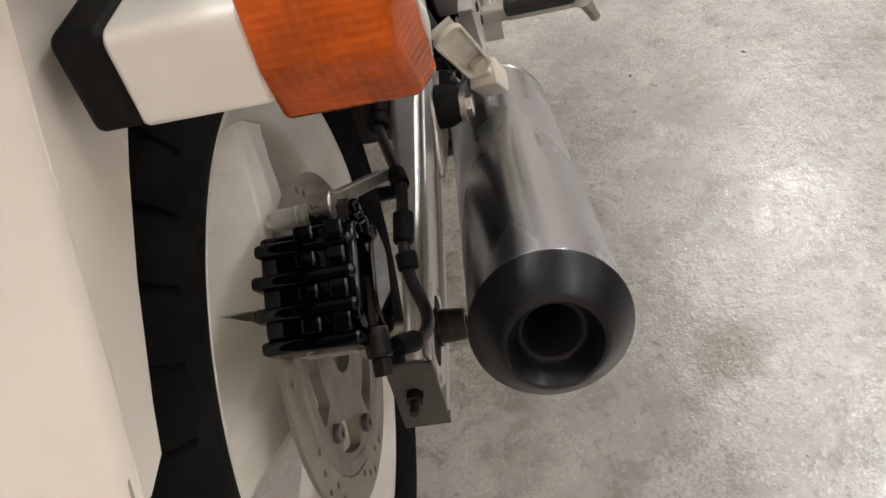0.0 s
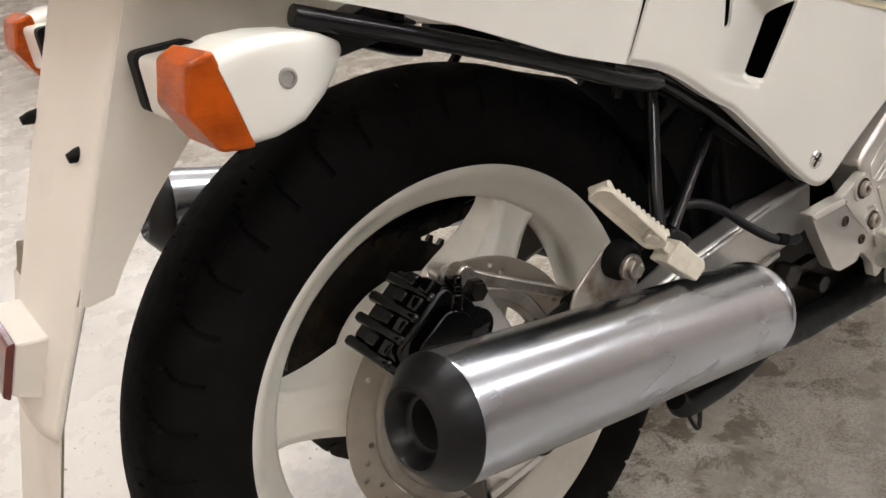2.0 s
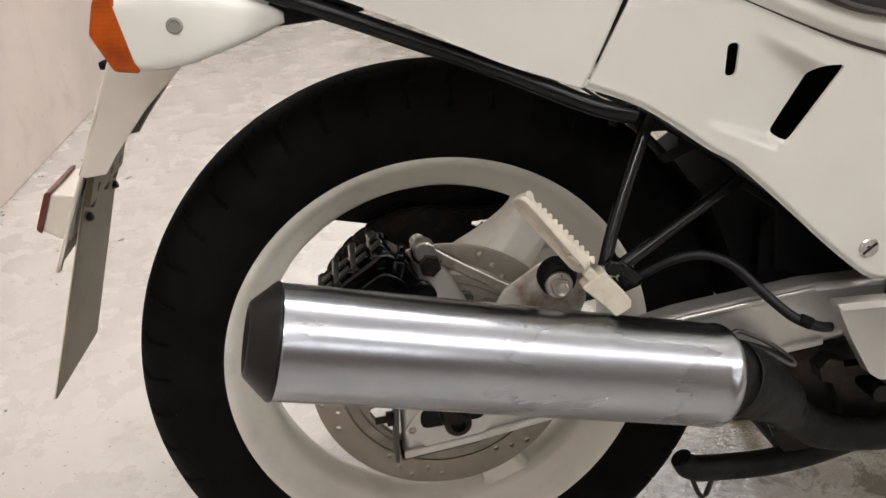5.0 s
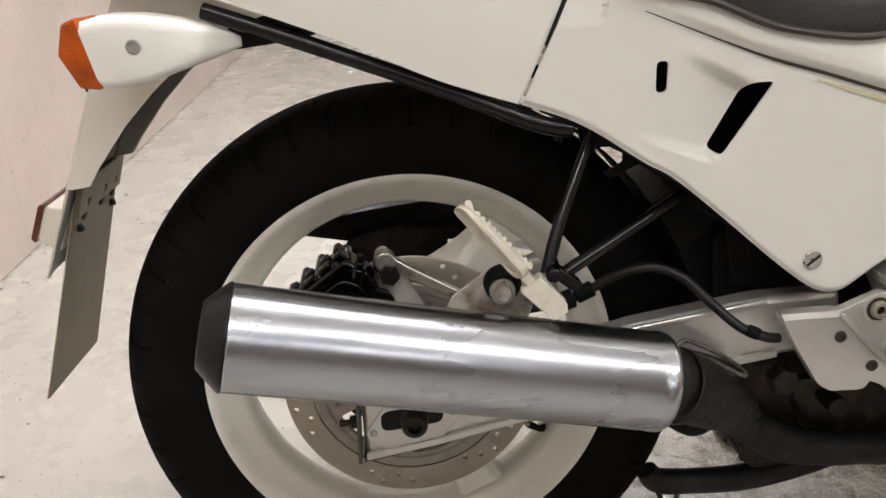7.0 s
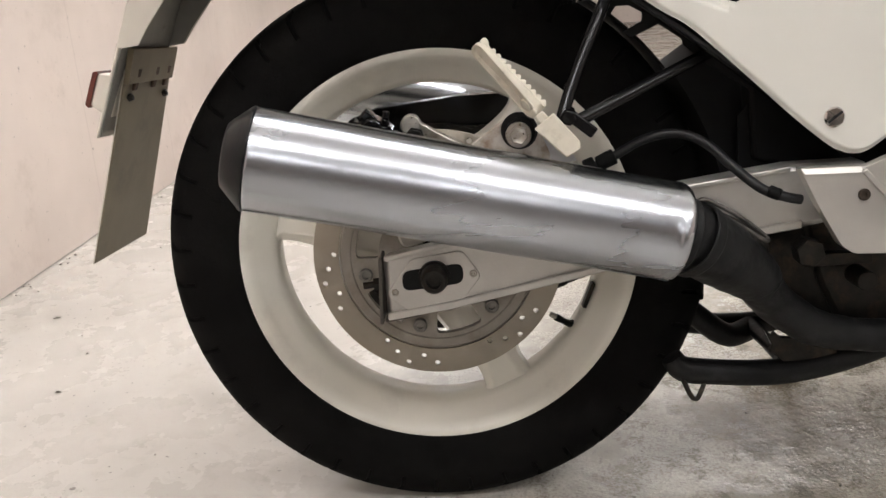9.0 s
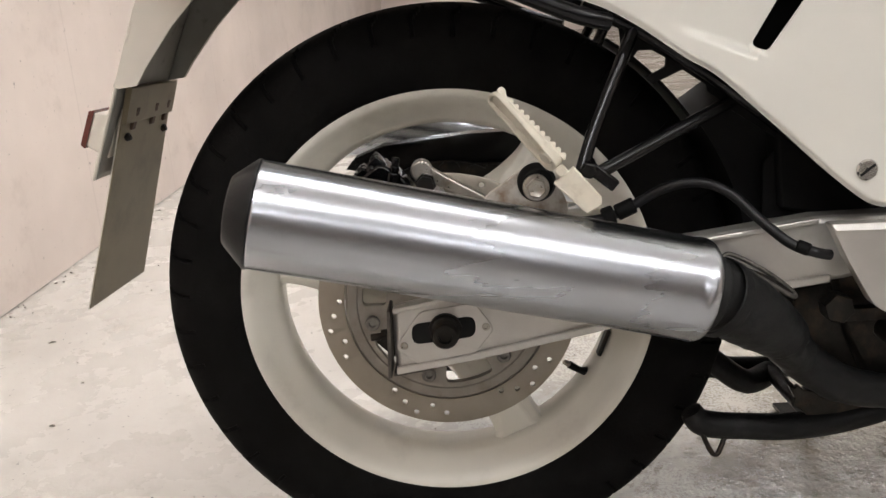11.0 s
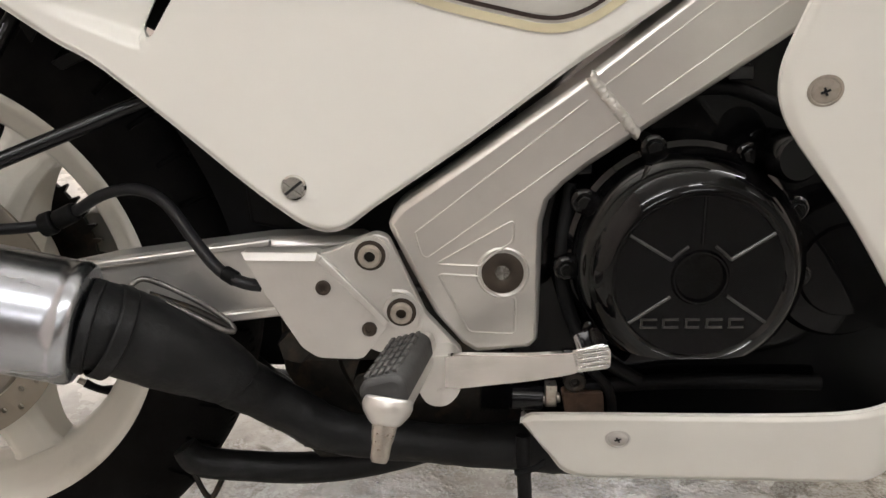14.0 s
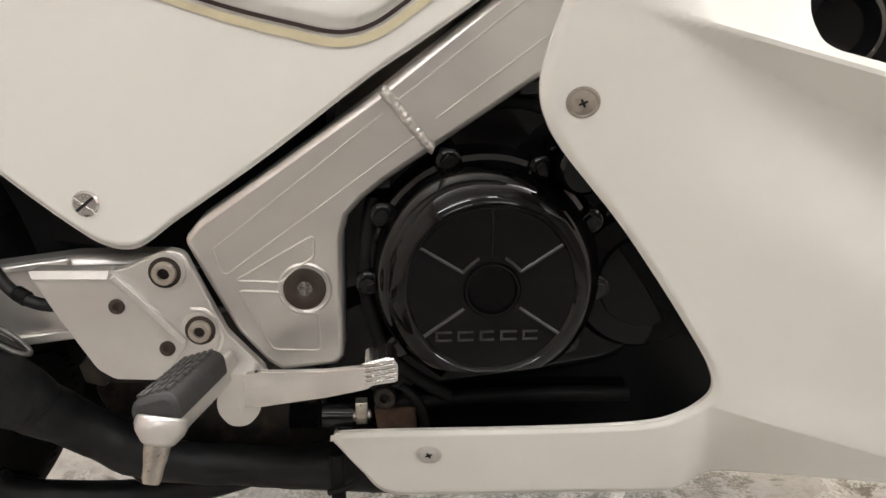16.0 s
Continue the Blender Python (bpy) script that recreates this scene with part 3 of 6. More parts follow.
# ---- rear wheel
def rear_wheel():
    bm = bmesh.new()
    near = [(0.049, 0.2470), (0.0535, 0.2455), (0.0545, 0.2400), (0.050, 0.2335), (0.043, 0.227), (0.036, 0.222), (0.028, 0.210), (0.022, 0.2045), (0.010, 0.202)]
    prof = near + [(-a, r) for a, r in near[::-1]] + [(-0.040, 0.241), (-0.032, 0.228), (0.032, 0.228), (0.040, 0.241)]
    lathe(bm, prof, (0, 0, 0), AXIS, 144, closed=True)
    rim = part("rear_wheel", bm, RIM, bike, "cream painted cast wheel with three broad spokes", sharp=50)
    bm = bmesh.new()
    lathe(bm, [(0.052, 0.026), (0.054, 0.030), (0.053, 0.050), (0.040, 0.056), (0.0, 0.050), (-0.045, 0.062), (-0.05, 0.058), (-0.05, 0.026)], (0, 0, 0), AXIS, 64, closed=True)
    part("hub", bm, RIM, rim, bevel=0.002)
    bm = bmesh.new()
    lathe(bm, [(-0.026, 0.050), (-0.026, 0.097), (-0.030, 0.102), (-0.056, 0.102), (-0.060, 0.098), (-0.060, 0.050)], (0, 0, 0), AXIS, 96, closed=True)
    part("cush_drum", bm, RIM, rim, "cream painted drum behind the spokes", bevel=0.0015)
    half = [(0.040, 0.048), (0.075, 0.041), (0.115, 0.034), (0.150, 0.029), (0.172, 0.0275), (0.186, 0.028), (0.196, 0.030), (0.2035, 0.034)]
    crown = [(0.050, 0.024), (0.115, 0.018), (0.165, 0.015), (0.190, 0.018), (0.2035, 0.026)]
    for a in (166, 52, -67):
        m = pose(0, 0, 0, 0, -a, 0)
        bm = bmesh.new()
        rows = []
        for (r, w), (rc, wc) in zip(catmull(half, 3), catmull([crown[0], crown[1], crown[1], crown[2], crown[2], crown[3], crown[3], crown[4]], 3)):
            # section: flat crown on both faces with sloping flanks
            t = 0.040 - 0.019 * clamp((r - 0.085) / 0.115)
            e = 0.72 * t
            f = w * (1 + 0.45 * clamp((0.19 - r) / 0.08))          # broader on the far face near the hub
            sec = [(-w, -e), (-wc - 0.004, 0.0025 - t), (-wc, -t), (wc, -t), (wc + 0.004, 0.0025 - t), (w, -e), (f, e), (wc, t), (-wc, t), (-f, e), (-w, -e)]
            rows.append([m @ Vector((r, y, z)) for z, y in sec])
        sheet(bm, rows)
        bmesh.ops.remove_doubles(bm, verts=bm.verts[:], dist=1e-6)
        bmesh.ops.holes_fill(bm, edges=bm.edges[:], sides=40)
        part("spoke", bm, RIM, rim, bevel=0.004, sharp=30)

    seg, prof = 1320, []
    key = [(-0.047, 0.2415), (-0.0535, 0.2430), (-0.0575, 0.2500), (-0.0620, 0.263), (-0.0645, 0.281), (-0.0640, 0.299), (-0.0575, 0.3165), (-0.042, 0.3305), (-0.020, 0.3363), (0, 0.3375)]
    half_p = [tuple(v) for v in catmull(key, 4)]
    prof = half_p + [(-y, r) for y, r in half_p[-2::-1]]
    bm = bmesh.new()
    rings = []
    for y, r in prof:
        ring = []
        for k in range(seg):
            th = 2 * math.pi * k / seg
            s = 1 if y > 0 else -1
            lat = abs(y)
            depth = 0.0
            if r > 0.289:
                # curved cuts that sweep in from the shoulder, long and short in turn
                pitch = 2 * math.pi / 44
                u = clamp((0.058 - lat) / 0.045)
                ph = th / pitch + (0.5 if s > 0 else 0.0) + 1.5 * u * u
                reach = 0.016 if int(ph) % 2 else 0.040
                if abs(ph % 1.0 - 0.5) < 0.045 - 0.02 * u and lat > reach and r > 0.300:
                    depth = 0.0034
            if 0.268 < r < 0.2705:
                depth = 0.0012
            rr = r - depth * (0.9 if lat < 0.05 else 0.6)
            yy = y - s * depth * (0.3 if lat < 0.04 else 0.8)
            ring.append(bm.verts.new((rr * math.cos(th), yy, rr * math.sin(th))))
        rings.append(ring)
    for a, b in zip(rings, rings[1:]):
        for k in range(seg):
            bm.faces.new((a[k], b[k], b[(k + 1) % seg], a[(k + 1) % seg]))
    part("tyre", bm, RUBBER, rim, "black worn road tyre", sharp=30)

    # brake disc with its carrier
    bm = bmesh.new()
    lathe(bm, [(0.0605, 0.1205), (0.0655, 0.1205), (0.0655, 0.1500), (0.0650, 0.1508), (0.0610, 0.1508), (0.0605, 0.1500)], (0, 0, 0), AXIS, 120, closed=True)
    disc = part("brake_disc", bm, DISC, rim, "drilled brake disc of browned steel")
    holes = bmesh.new()
    for g in range(6):
        for da, r in ((-14.8, 0.1265), (-7.2, 0.1345), (0, 0.1425), (7.1, 0.1305), (14.6, 0.1385)):
            a = radians(-108.5 + 60 * g + da)
            cyl(holes, (r * math.cos(a), -0.075, r * math.sin(a)), (r * math.cos(a), -0.05, r * math.sin(a)), 0.0033, seg=10)
    cut(disc, holes)
    bm = bmesh.new()
    lathe(bm, [(0.056, 0.030), (0.0660, 0.030), (0.0660, 0.1050), (0.0675, 0.1065), (0.0675, 0.1165), (0.0645, 0.1195), (0.056, 0.1195)], (0, 0, 0), AXIS, 120, closed=True)
    carrier = part("disc_carrier", bm, CARRIER, rim, "browned disc carrier with oblong windows")
    windows = bmesh.new()
    for g in range(6):
        mid = -77.5 + 60 * g
        arc = [(r * math.cos(radians(mid + da)), r * math.sin(radians(mid + da))) for r, das in ((0.100, (-17, -9, 0, 9, 17)), (0.072, (17, 9, 0, -9, -17))) for da in das]
        slab(windows, rounded(arc, 0.006, 3), -0.080, -0.045)
    cut(carrier, windows)
    for g in range(6):
        a = radians(-107.5 + 60 * g)
        bolt("disc_bolt", rim, (0.091 * math.cos(a), -0.0665, 0.091 * math.sin(a)), 0.0085, 0.006, WIRE, socket=0.48)

    # sprocket and chain on the far side
    bm = bmesh.new()
    teeth = 48
    out = []
    for k in range(teeth):
        for f, r in ((0.0, 0.131), (0.28, 0.131), (0.42, 0.1395), (0.58, 0.1395), (0.72, 0.131)):
            a = 2 * math.pi * (k + f) / teeth
            out.append((r * math.cos(a), r * math.sin(a)))
    slab(bm, out, 0.084, 0.091)
    part("sprocket", bm, DARK_STEEL, rim, "oily black rear sprocket")
    bm = bmesh.new()
    for k in range(teeth):
        a = 2 * math.pi * (k + 0.5) / teeth
        if -70 < math.degrees(math.atan2(math.sin(a), math.cos(a))) < 70:
            continue
        m = pose(0.1355 * math.cos(a), 0, 0.1355 * math.sin(a), 0, 90 - math.degrees(a), 0)
        for y in ((0.0785, 0.0945) if k % 2 else (0.081, 0.092)):
            slab(bm, rounded([(-0.0105, -0.007), (0.0105, -0.007), (0.0105, 0.007), (-0.0105, 0.007)], 0.006, 3), y, y + 0.002, m)
        cyl(bm, (m @ Vector((0.008, 0.079, 0))), (m @ Vector((0.008, 0.096, 0))), 0.0045, seg=8)
    for z0, z1 in ((0.1355, 0.122), (-0.1355, 0.02)):
        n = 26
        for k in range(n):
            f = (k + 0.5) / n
            m = pose(0.04 + f * 0.42, 0, z0 * 0.96 + (z1 - z0) * f, 0, -math.degrees(math.atan2(z1 - z0, 0.42)), 0)
            for y in ((0.0785, 0.0945) if k % 2 else (0.081, 0.092)):
                slab(bm, rounded([(-0.0105, -0.007), (0.0105, -0.007), (0.0105, 0.007), (-0.0105, 0.007)], 0.006, 3), y, y + 0.002, m)
    part("chain", bm, DARK_STEEL, rim, "oily roller chain")
    # valve
    bm = bmesh.new()
    a = radians(-35.5)
    ca, sa = math.cos(a), math.sin(a)
    tube(bm, [(0.203 * ca, -0.006, 0.203 * sa), (0.192 * ca, -0.016, 0.192 * sa), (0.176 * ca, -0.020, 0.176 * sa)], [0.006, 0.0042, 0.0048], 10)
    valve = part("valve_stem", bm, SOFT_BLACK, rim)
    bm = bmesh.new()
    cyl(bm, (0.178 * ca, -0.0195, 0.178 * sa), (0.168 * ca, -0.0215, 0.168 * sa), 0.0034, seg=12)
    part("valve_cap", bm, STEEL, valve, "bright valve tip", bevel=0.0006)
    bm = bmesh.new()
    a = radians(-22)
    box(bm, (0, 0, 0), (0.005, 0.014, 0.034), pose(0.2 * math.cos(a), -0.02, 0.2 * math.sin(a), 0, 22, 0))
    part("balance_weight", bm, DARK_STEEL, rim, "small grey balance weight", bevel=0.001)
    return rim


rear_wheel()


# ---- swing arm with its axle and chain adjusters
def arm_outline():
    return [(-0.058, -0.051), (0.020, -0.040), (0.156, -0.014), (0.300, 0.016), (0.420, 0.030), (0.470, 0.040), (0.470, 0.098), (0.386, 0.098), (0.243, 0.080), (0.100, 0.052), (-0.058, 0.024)]


bm = bmesh.new()
for s in (1, -1):
    slab(bm, arm_outline(), -0.152 * s, lambda x, z: -s * (0.118 + 0.016 * ease((0.17 - x) / 0.12)))
slab(bm, [(0.375, 0.035), (0.462, 0.042), (0.462, 0.09), (0.375, 0.088)], -0.119, 0.119)
swing = part("swing_arm", bm, CAST, bike, "pale silver boxed swing arm", bevel=0.007)
for s in (1, -1):
    bm = bmesh.new()
    hexa = rounded([(-0.057, -0.020), (-0.030, -0.042), (0.022, -0.038), (0.050, -0.004), (0.030, 0.026), (-0.028, 0.019)], 0.007)
    slab(bm, hexa, -0.1555 * s, -0.1515 * s)
    plate = part("adjuster_plate", bm, CAST, swing, bevel=0.0008)
    # lips along the upper and the lower edge of the channel
    bm = bmesh.new()
    slab(bm, [(-0.057, -0.0505), (0.020, -0.0395), (0.156, -0.0135), (0.300, 0.0165), (0.400, 0.0285), (0.400, 0.0375), (0.300, 0.0255), (0.156, -0.0045), (0.020, -0.0305), (-0.057, -0.0415)], -0.1575 * s, -0.1510 * s)
    part("arm_lip", bm, CAST, swing, bevel=0.0018)
    bm = bmesh.new()
    slab(bm, [(-0.057, 0.0175), (0.100, 0.0455), (0.243, 0.0735), (0.386, 0.0915), (0.386, 0.0980), (0.243, 0.0800), (0.100, 0.0520), (-0.057, 0.0240)], -0.1565 * s, -0.1510 * s)
    part("arm_lip", bm, CAST, swing, bevel=0.0018)
    # a dark plate on the face paints the slot's shade
    bm = bmesh.new()
    slab(bm, rounded([(-0.038, -0.017), (0.030, -0.011), (0.030, 0.012), (-0.038, 0.006)], 0.010, 5), -0.1562 * s, -0.1552 * s)
    part("axle_slot", bm, SOOT_AND_SHADE, swing, "dark plate for the shaded slot round the axle")
    bm = bmesh.new()
    lathe(bm, [(0.150, 0), (0.150, 0.0175), (0.1595, 0.0175), (0.1595, 0.0150), (0.166, 0.0150), (0.180, 0.0138), (0.182, 0.012), (0.182, 0.0078), (0.176, 0.0074), (0.176, 0)], (-0.002, 0, -0.001), (0, -s, 0), 32)
    part("axle_nut", bm, DARK_STEEL, swing, "dark greasy axle nut")
    for px, pz in ((-0.047, -0.018), (0.041, -0.001)):
        bolt("plate_screw", swing, (px, -0.155 * s, pz), 0.0042, 0.0015, STEEL, axis=(0, -s, 0))
    bm = bmesh.new()
    slab(bm, rounded([(-0.0665, -0.054), (-0.0625, -0.054), (-0.0590, 0.022), (-0.0630, 0.022)], 0.0012, 2), -0.157 * s, -0.117 * s)
    slab(bm, rounded([(-0.0600, -0.052), (-0.020, -0.0465), (-0.020, -0.0435), (-0.0600, -0.0485)], 0.001, 2), -0.157 * s, -0.121 * s)
    part("end_plate", bm, DIRTY_CAST, swing, "thin dirty end plate", bevel=0.001)
    bm = bmesh.new()
    cyl(bm, (-0.062, -0.135 * s, -0.012), (-0.084, -0.135 * s, -0.014), 0.004, seg=12)
    cyl(bm, (-0.0635, -0.135 * s, -0.0121), (-0.072, -0.135 * s, -0.0129), 0.0080, seg=6)
    part("adjuster_bolt", bm, DARK_STEEL, swing)
bm = bmesh.new()
cyl(bm, (-0.002, -0.15, -0.001), (-0.002, 0.15, -0.001), 0.010)
part("axle", bm, STEEL, swing)

# ---- chain guard over the far run
bm = bmesh.new()
slab(bm, [(-0.128, 0.136), (-0.112, 0.154), (-0.075, 0.168), (0.035, 0.178), (0.10, 0.178), (0.20, 0.172), (0.36, 0.150), (0.36, 0.110), (0.20, 0.130), (0.06, 0.128), (-0.005, 0.112), (-0.072, 0.124)], 0.104, 0.107)
slab(bm, [(-0.112, 0.154), (-0.075, 0.168), (0.035, 0.178), (0.10, 0.178), (0.20, 0.172), (0.36, 0.150), (0.36, 0.147), (0.20, 0.169), (0.10, 0.175), (0.035, 0.175), (-0.075, 0.165), (-0.110, 0.151)], 0.072, 0.105)
part("chain_guard", bm, SATIN_BLACK, bike, "black chain guard")


# ---- brake caliper with its bracket and torque arm
bm = bmesh.new()
slab(bm, rounded([(-0.040, 0.020), (0.035, 0.040), (0.028, 0.090), (-0.002, 0.150), (-0.022, 0.158), (-0.035, 0.110), (-0.050, 0.070)], 0.012), -0.112, -0.098)
bracket = part("caliper_bracket", bm, CAST, bike, "grey cast caliper bracket", bevel=0.003)
CAL = pose(-0.070, -0.101, 0.141, 0, -38, 0)
bm = bmesh.new()
slab(bm, rounded([(-0.050, -0.030), (0.034, -0.030), (0.038, -0.004), (0.030, 0.022), (-0.040, 0.026), (-0.055, -0.004)], 0.008), -0.036, 0.006, CAL)
slab(bm, rounded([(-0.048, -0.022), (0.030, -0.022), (0.028, 0.020), (-0.048, 0.022)], 0.006), 0.006, 0.036, CAL)
caliper = part("brake_caliper", bm, GLOSS_BLACK, bike, "black finned brake caliper", bevel=0.003)
for k, fx in enumerate((-0.052, -0.029, -0.006, 0.017)):
    bm = bmesh.new()
    h = 0.0305 - 0.0025 * abs(k - 1.5)
    slab(bm, rounded([(fx - 0.0058, -0.018), (fx + 0.0058, -0.018), (fx + 0.0052, h), (fx - 0.0052, h)], 0.0046, 4), -0.034, 0.043 - 0.003 * abs(k - 1.5), CAL)
    part("fin", bm, GLOSS_BLACK, caliper, bevel=0.0035)
for fx in (-0.0405, -0.0175, 0.0055, 0.024):
    for y0, y1, hh in ((-0.029, -0.015, 0.0300), (-0.008, 0.007, 0.0315)):
        bm = bmesh.new()
        w = 0.0085 if y1 < 0 else 0.0065
        slab(bm, rounded([(fx - w, 0.008), (fx + w, 0.008), (fx + w * 0.85, hh), (fx - w * 0.85, hh)], 0.003, 3), y0, y1, CAL)
        part("fin_bridge", bm, GLOSS_BLACK, caliper, bevel=0.002)
bm = bmesh.new()
slab(bm, rounded([(-0.046, -0.032), (0.016, -0.032), (0.026, -0.012), (0.016, 0.010), (-0.030, 0.014), (-0.050, -0.008)], 0.010), -0.0445, -0.0405, CAL)
part("cover_plate", bm, GLOSS_BLACK, caliper, "flat black caliper side plate", bevel=0.0015)
bm = bmesh.new()
slab(bm, rounded([(-0.058, -0.036), (-0.046, -0.036), (-0.046, -0.004), (-0.058, -0.004)], 0.003), -0.014, 0.022, CAL)
part("brake_pad", bm, STEEL, caliper, "worn pad backing")
bm = bmesh.new()
lathe(bm, [(0, 0), (0, 0.0048), (0.004, 0.0055), (0.006, 0.0085), (0.022, 0.0085), (0.0225, 0.0095), (0.025, 0.0095), (0.0255, 0.0085), (0.028, 0.0085), (0.0285, 0.0098), (0.031, 0.0098), (0.0315, 0.0088), (0.036, 0.0088), (0.036, 0)], (-0.0215, -0.060, 0.1575), AXIS, 28)
part("slide_pin", bm, CAST, caliper, "pale slide pin sleeve")
bm = bmesh.new()
lathe(bm, [(0, 0), (0, 0.0100), (0.002, 0.0108), (0.006, 0.0100), (0.010, 0.0108), (0.014, 0.0095), (0.016, 0)], (-0.0215, -0.0955, 0.1575), AXIS, 24)
part("pin_boot", bm, SOFT_BLACK, caliper, "black rubber pin boot")
bm = bmesh.new()
cyl(bm, Vector((-0.050, -0.134, 0.148)), Vector((-0.046, -0.135, 0.166)), 0.0075, seg=12)
cyl(bm, Vector((-0.046, -0.135, 0.166)), Vector((-0.0445, -0.1355, 0.173)), 0.0055, seg=6)
cyl(bm, Vector((-0.0445, -0.1355, 0.173)), Vector((-0.043, -0.1355, 0.181)), 0.0042, seg=12)
part("bleed_lug", bm, GLOSS_BLACK, caliper, bevel=0.0015)
bm = bmesh.new()
cyl(bm, Vector((-0.104, -0.137, 0.112)), Vector((-0.120, -0.139, 0.098)), 0.0095, seg=18)
cyl(bm, Vector((-0.120, -0.139, 0.098)), Vector((-0.130, -0.140, 0.089)), 0.0075, seg=6)
part("banjo_union", bm, DARK_STEEL, caliper, "greasy hose union", bevel=0.0012)
bm = bmesh.new()
lathe(bm, [(0, 0), (0, 0.0115), (0.010, 0.0115), (0.010, 0.0095), (0.015, 0.0095), (0.015, 0)], (-0.0150, -0.112, 0.1490), AXIS, 6)
part("pivot_bolt", bm, DARK_STEEL, bracket)
bm = bmesh.new()
lathe(bm, [(0, 0), (0, 0.019), (0.006, 0.019), (0.007, 0.017), (0.0075, 0)], (-0.030, -0.130, 0.122), AXIS, 32)
part("piston_cap", bm, GLOSS_BLACK, caliper)
bm = bmesh.new()
p, q = Vector((-0.0190, -0.104, 0.1620)), Vector((0.088, -0.130, 0.1050))
d = q - p
m = Matrix.Translation(p) @ Matrix(((d.x, 0, 0, 0), (d.y, 1, 0, 0), (d.z, 0, 1, 0), (0, 0, 0, 1)))
slab(bm, [(0, -0.0095), (0.25, -0.0068), (1, -0.0062), (1, 0.0068), (0.25, 0.0075), (0, 0.0095)], -0.0055, 0.0055, m)
lathe(bm, [(-0.008, 0), (-0.008, 0.0115), (0.010, 0.0115), (0.010, 0)], p, AXIS, 28)
part("torque_arm", bm, STEEL, bracket, "dull torque arm", bevel=0.002)

# ---- brake hose
bm = bmesh.new()
tube(bm, [(0.384, -0.190, 0.068), (0.3686, -0.1925, 0.072), (0.347, -0.182, 0.080), (0.322, -0.164, 0.102), (0.297, -0.146, 0.127), (0.2695, -0.133, 0.1372), (0.236, -0.126, 0.132), (0.203, -0.120, 0.114), (0.175, -0.118, 0.102), (0.130, -0.130, 0.101), (0.070, -0.146, 0.104), (0.0155, -0.147, 0.090), (-0.009, -0.149, 0.072), (-0.050, -0.163, 0.064), (-0.086, -0.163, 0.077), (-0.112, -0.150, 0.098)], 0.0053, 12)
hose = part("brake_hose", bm, HOSE, bike, "black rubber brake hose")
for p, q, r in (((0.186, -0.118, 0.106), (0.205, -0.1205, 0.115), 0.0090), ((0.172, -0.118, 0.101), (0.184, -0.118, 0.105), 0.0110), ((0.036, -0.149, 0.101), (0.012, -0.147, 0.088), 0.0088), ((0.006, -0.1475, 0.083), (-0.006, -0.149, 0.074), 0.0090), ((0.092, -0.140, 0.1035), (0.070, -0.146, 0.104), 0.0082), ((-0.094, -0.160, 0.083), (-0.112, -0.150, 0.098), 0.0080), ((0.352, -0.185, 0.0785), (0.364, -0.1905, 0.0735), 0.0066)):
    bm = bmesh.new()
    cyl(bm, p, q, r, seg=18)
    part("hose_grommet", bm, SOFT_BLACK, hose, bevel=0.002)


# ---- silencers and exhaust pipe
def silencer(side, lift):
    """side: 1 for the near one, -1 for its mate across the wheel."""
    def c(x):
        return Vector((x, side * (-0.2493 + 0.0894 * x), 0.1127 - 0.2548 * x + lift))
    R = 0.0498
    o, ax = c(-0.164), (c(0.25) - c(-0.164))
    L = ax.length
    bm = bmesh.new()
    lathe(bm, [(0.0, R - 0.004), (0.0, R - 0.0003), (0.0005, R), (0.0030, R), (0.0080, R), (L - 0.022, R), (L - 0.014, R), (L - 0.0135, R + 0.0006), (L - 0.0085, R + 0.0006), (L - 0.0055, R - 0.0002), (L - 0.0025, R - 0.002), (L - 0.0007, R - 0.005), (L, R - 0.010), (L, 0.030)], o, ax, 96)
    can = part("silencer", bm, POLISHED, bike, "polished aluminium silencer with scuffs and black end cap", sharp=60)
    bm = bmesh.new()
    lathe(bm, [(0.0006, R - 0.0030), (-0.001, R + 0.0010), (-0.0035, R + 0.0006), (-0.0220, 0.0335), (-0.0242, 0.0310), (-0.0246, 0.0288), (-0.0228, 0.0272), (-0.012, 0.0226), (-0.0090, 0.0212), (-0.0080, 0.0198), (-0.0080, 0.0188)], o, ax, 72)
    part("end_cap", bm, CAP_BLACK, can, "black tapered end cap", sharp=50)
    bm = bmesh.new()
    lathe(bm, [(-0.0083, 0.0190), (-0.0086, 0.0184), (0.060, 0.0180), (0.060, 0.0)], o, ax, 32)
    part("outlet", bm, SOOT_AND_SHADE, can, "sooty outlet")
    return can


can = silencer(1, 0.0)
silencer(-1, 0.036)
# stamped letters on the upper flank
data = bpy.data.curves.new("stamp", "FONT")
data.body, data.size, data.extrude = "HM ML7 K", 0.0062, 0.0001
tmp = new("stamp", data)
bpy.context.view_layer.update()
me = bpy.data.meshes.new_from_object(tmp.evaluated_get(bpy.context.evaluated_depsgraph_get()))
bpy.data.objects.remove(tmp)
me.materials.clear()
me.materials.append(STAMP)
st = new("stamped_letters", me)
st.parent = can
xs = 0.011
ctr = Vector((xs, -0.2493 + 0.0894 * xs, 0.1127 - 0.2548 * xs))
ex = Vector((1, 0.0894, -0.2548)).normalized()
nrm = Vector((0, -0.50, 0.866))
nrm = (nrm - ex * nrm.dot(ex)).normalized()
ey = nrm.cross(ex)
st.matrix_basis = Matrix.Translation(ctr + nrm * 0.0500) @ Matrix((ex, ey, nrm)).transposed().to_4x4()
st["label"] = "small stamped letters"

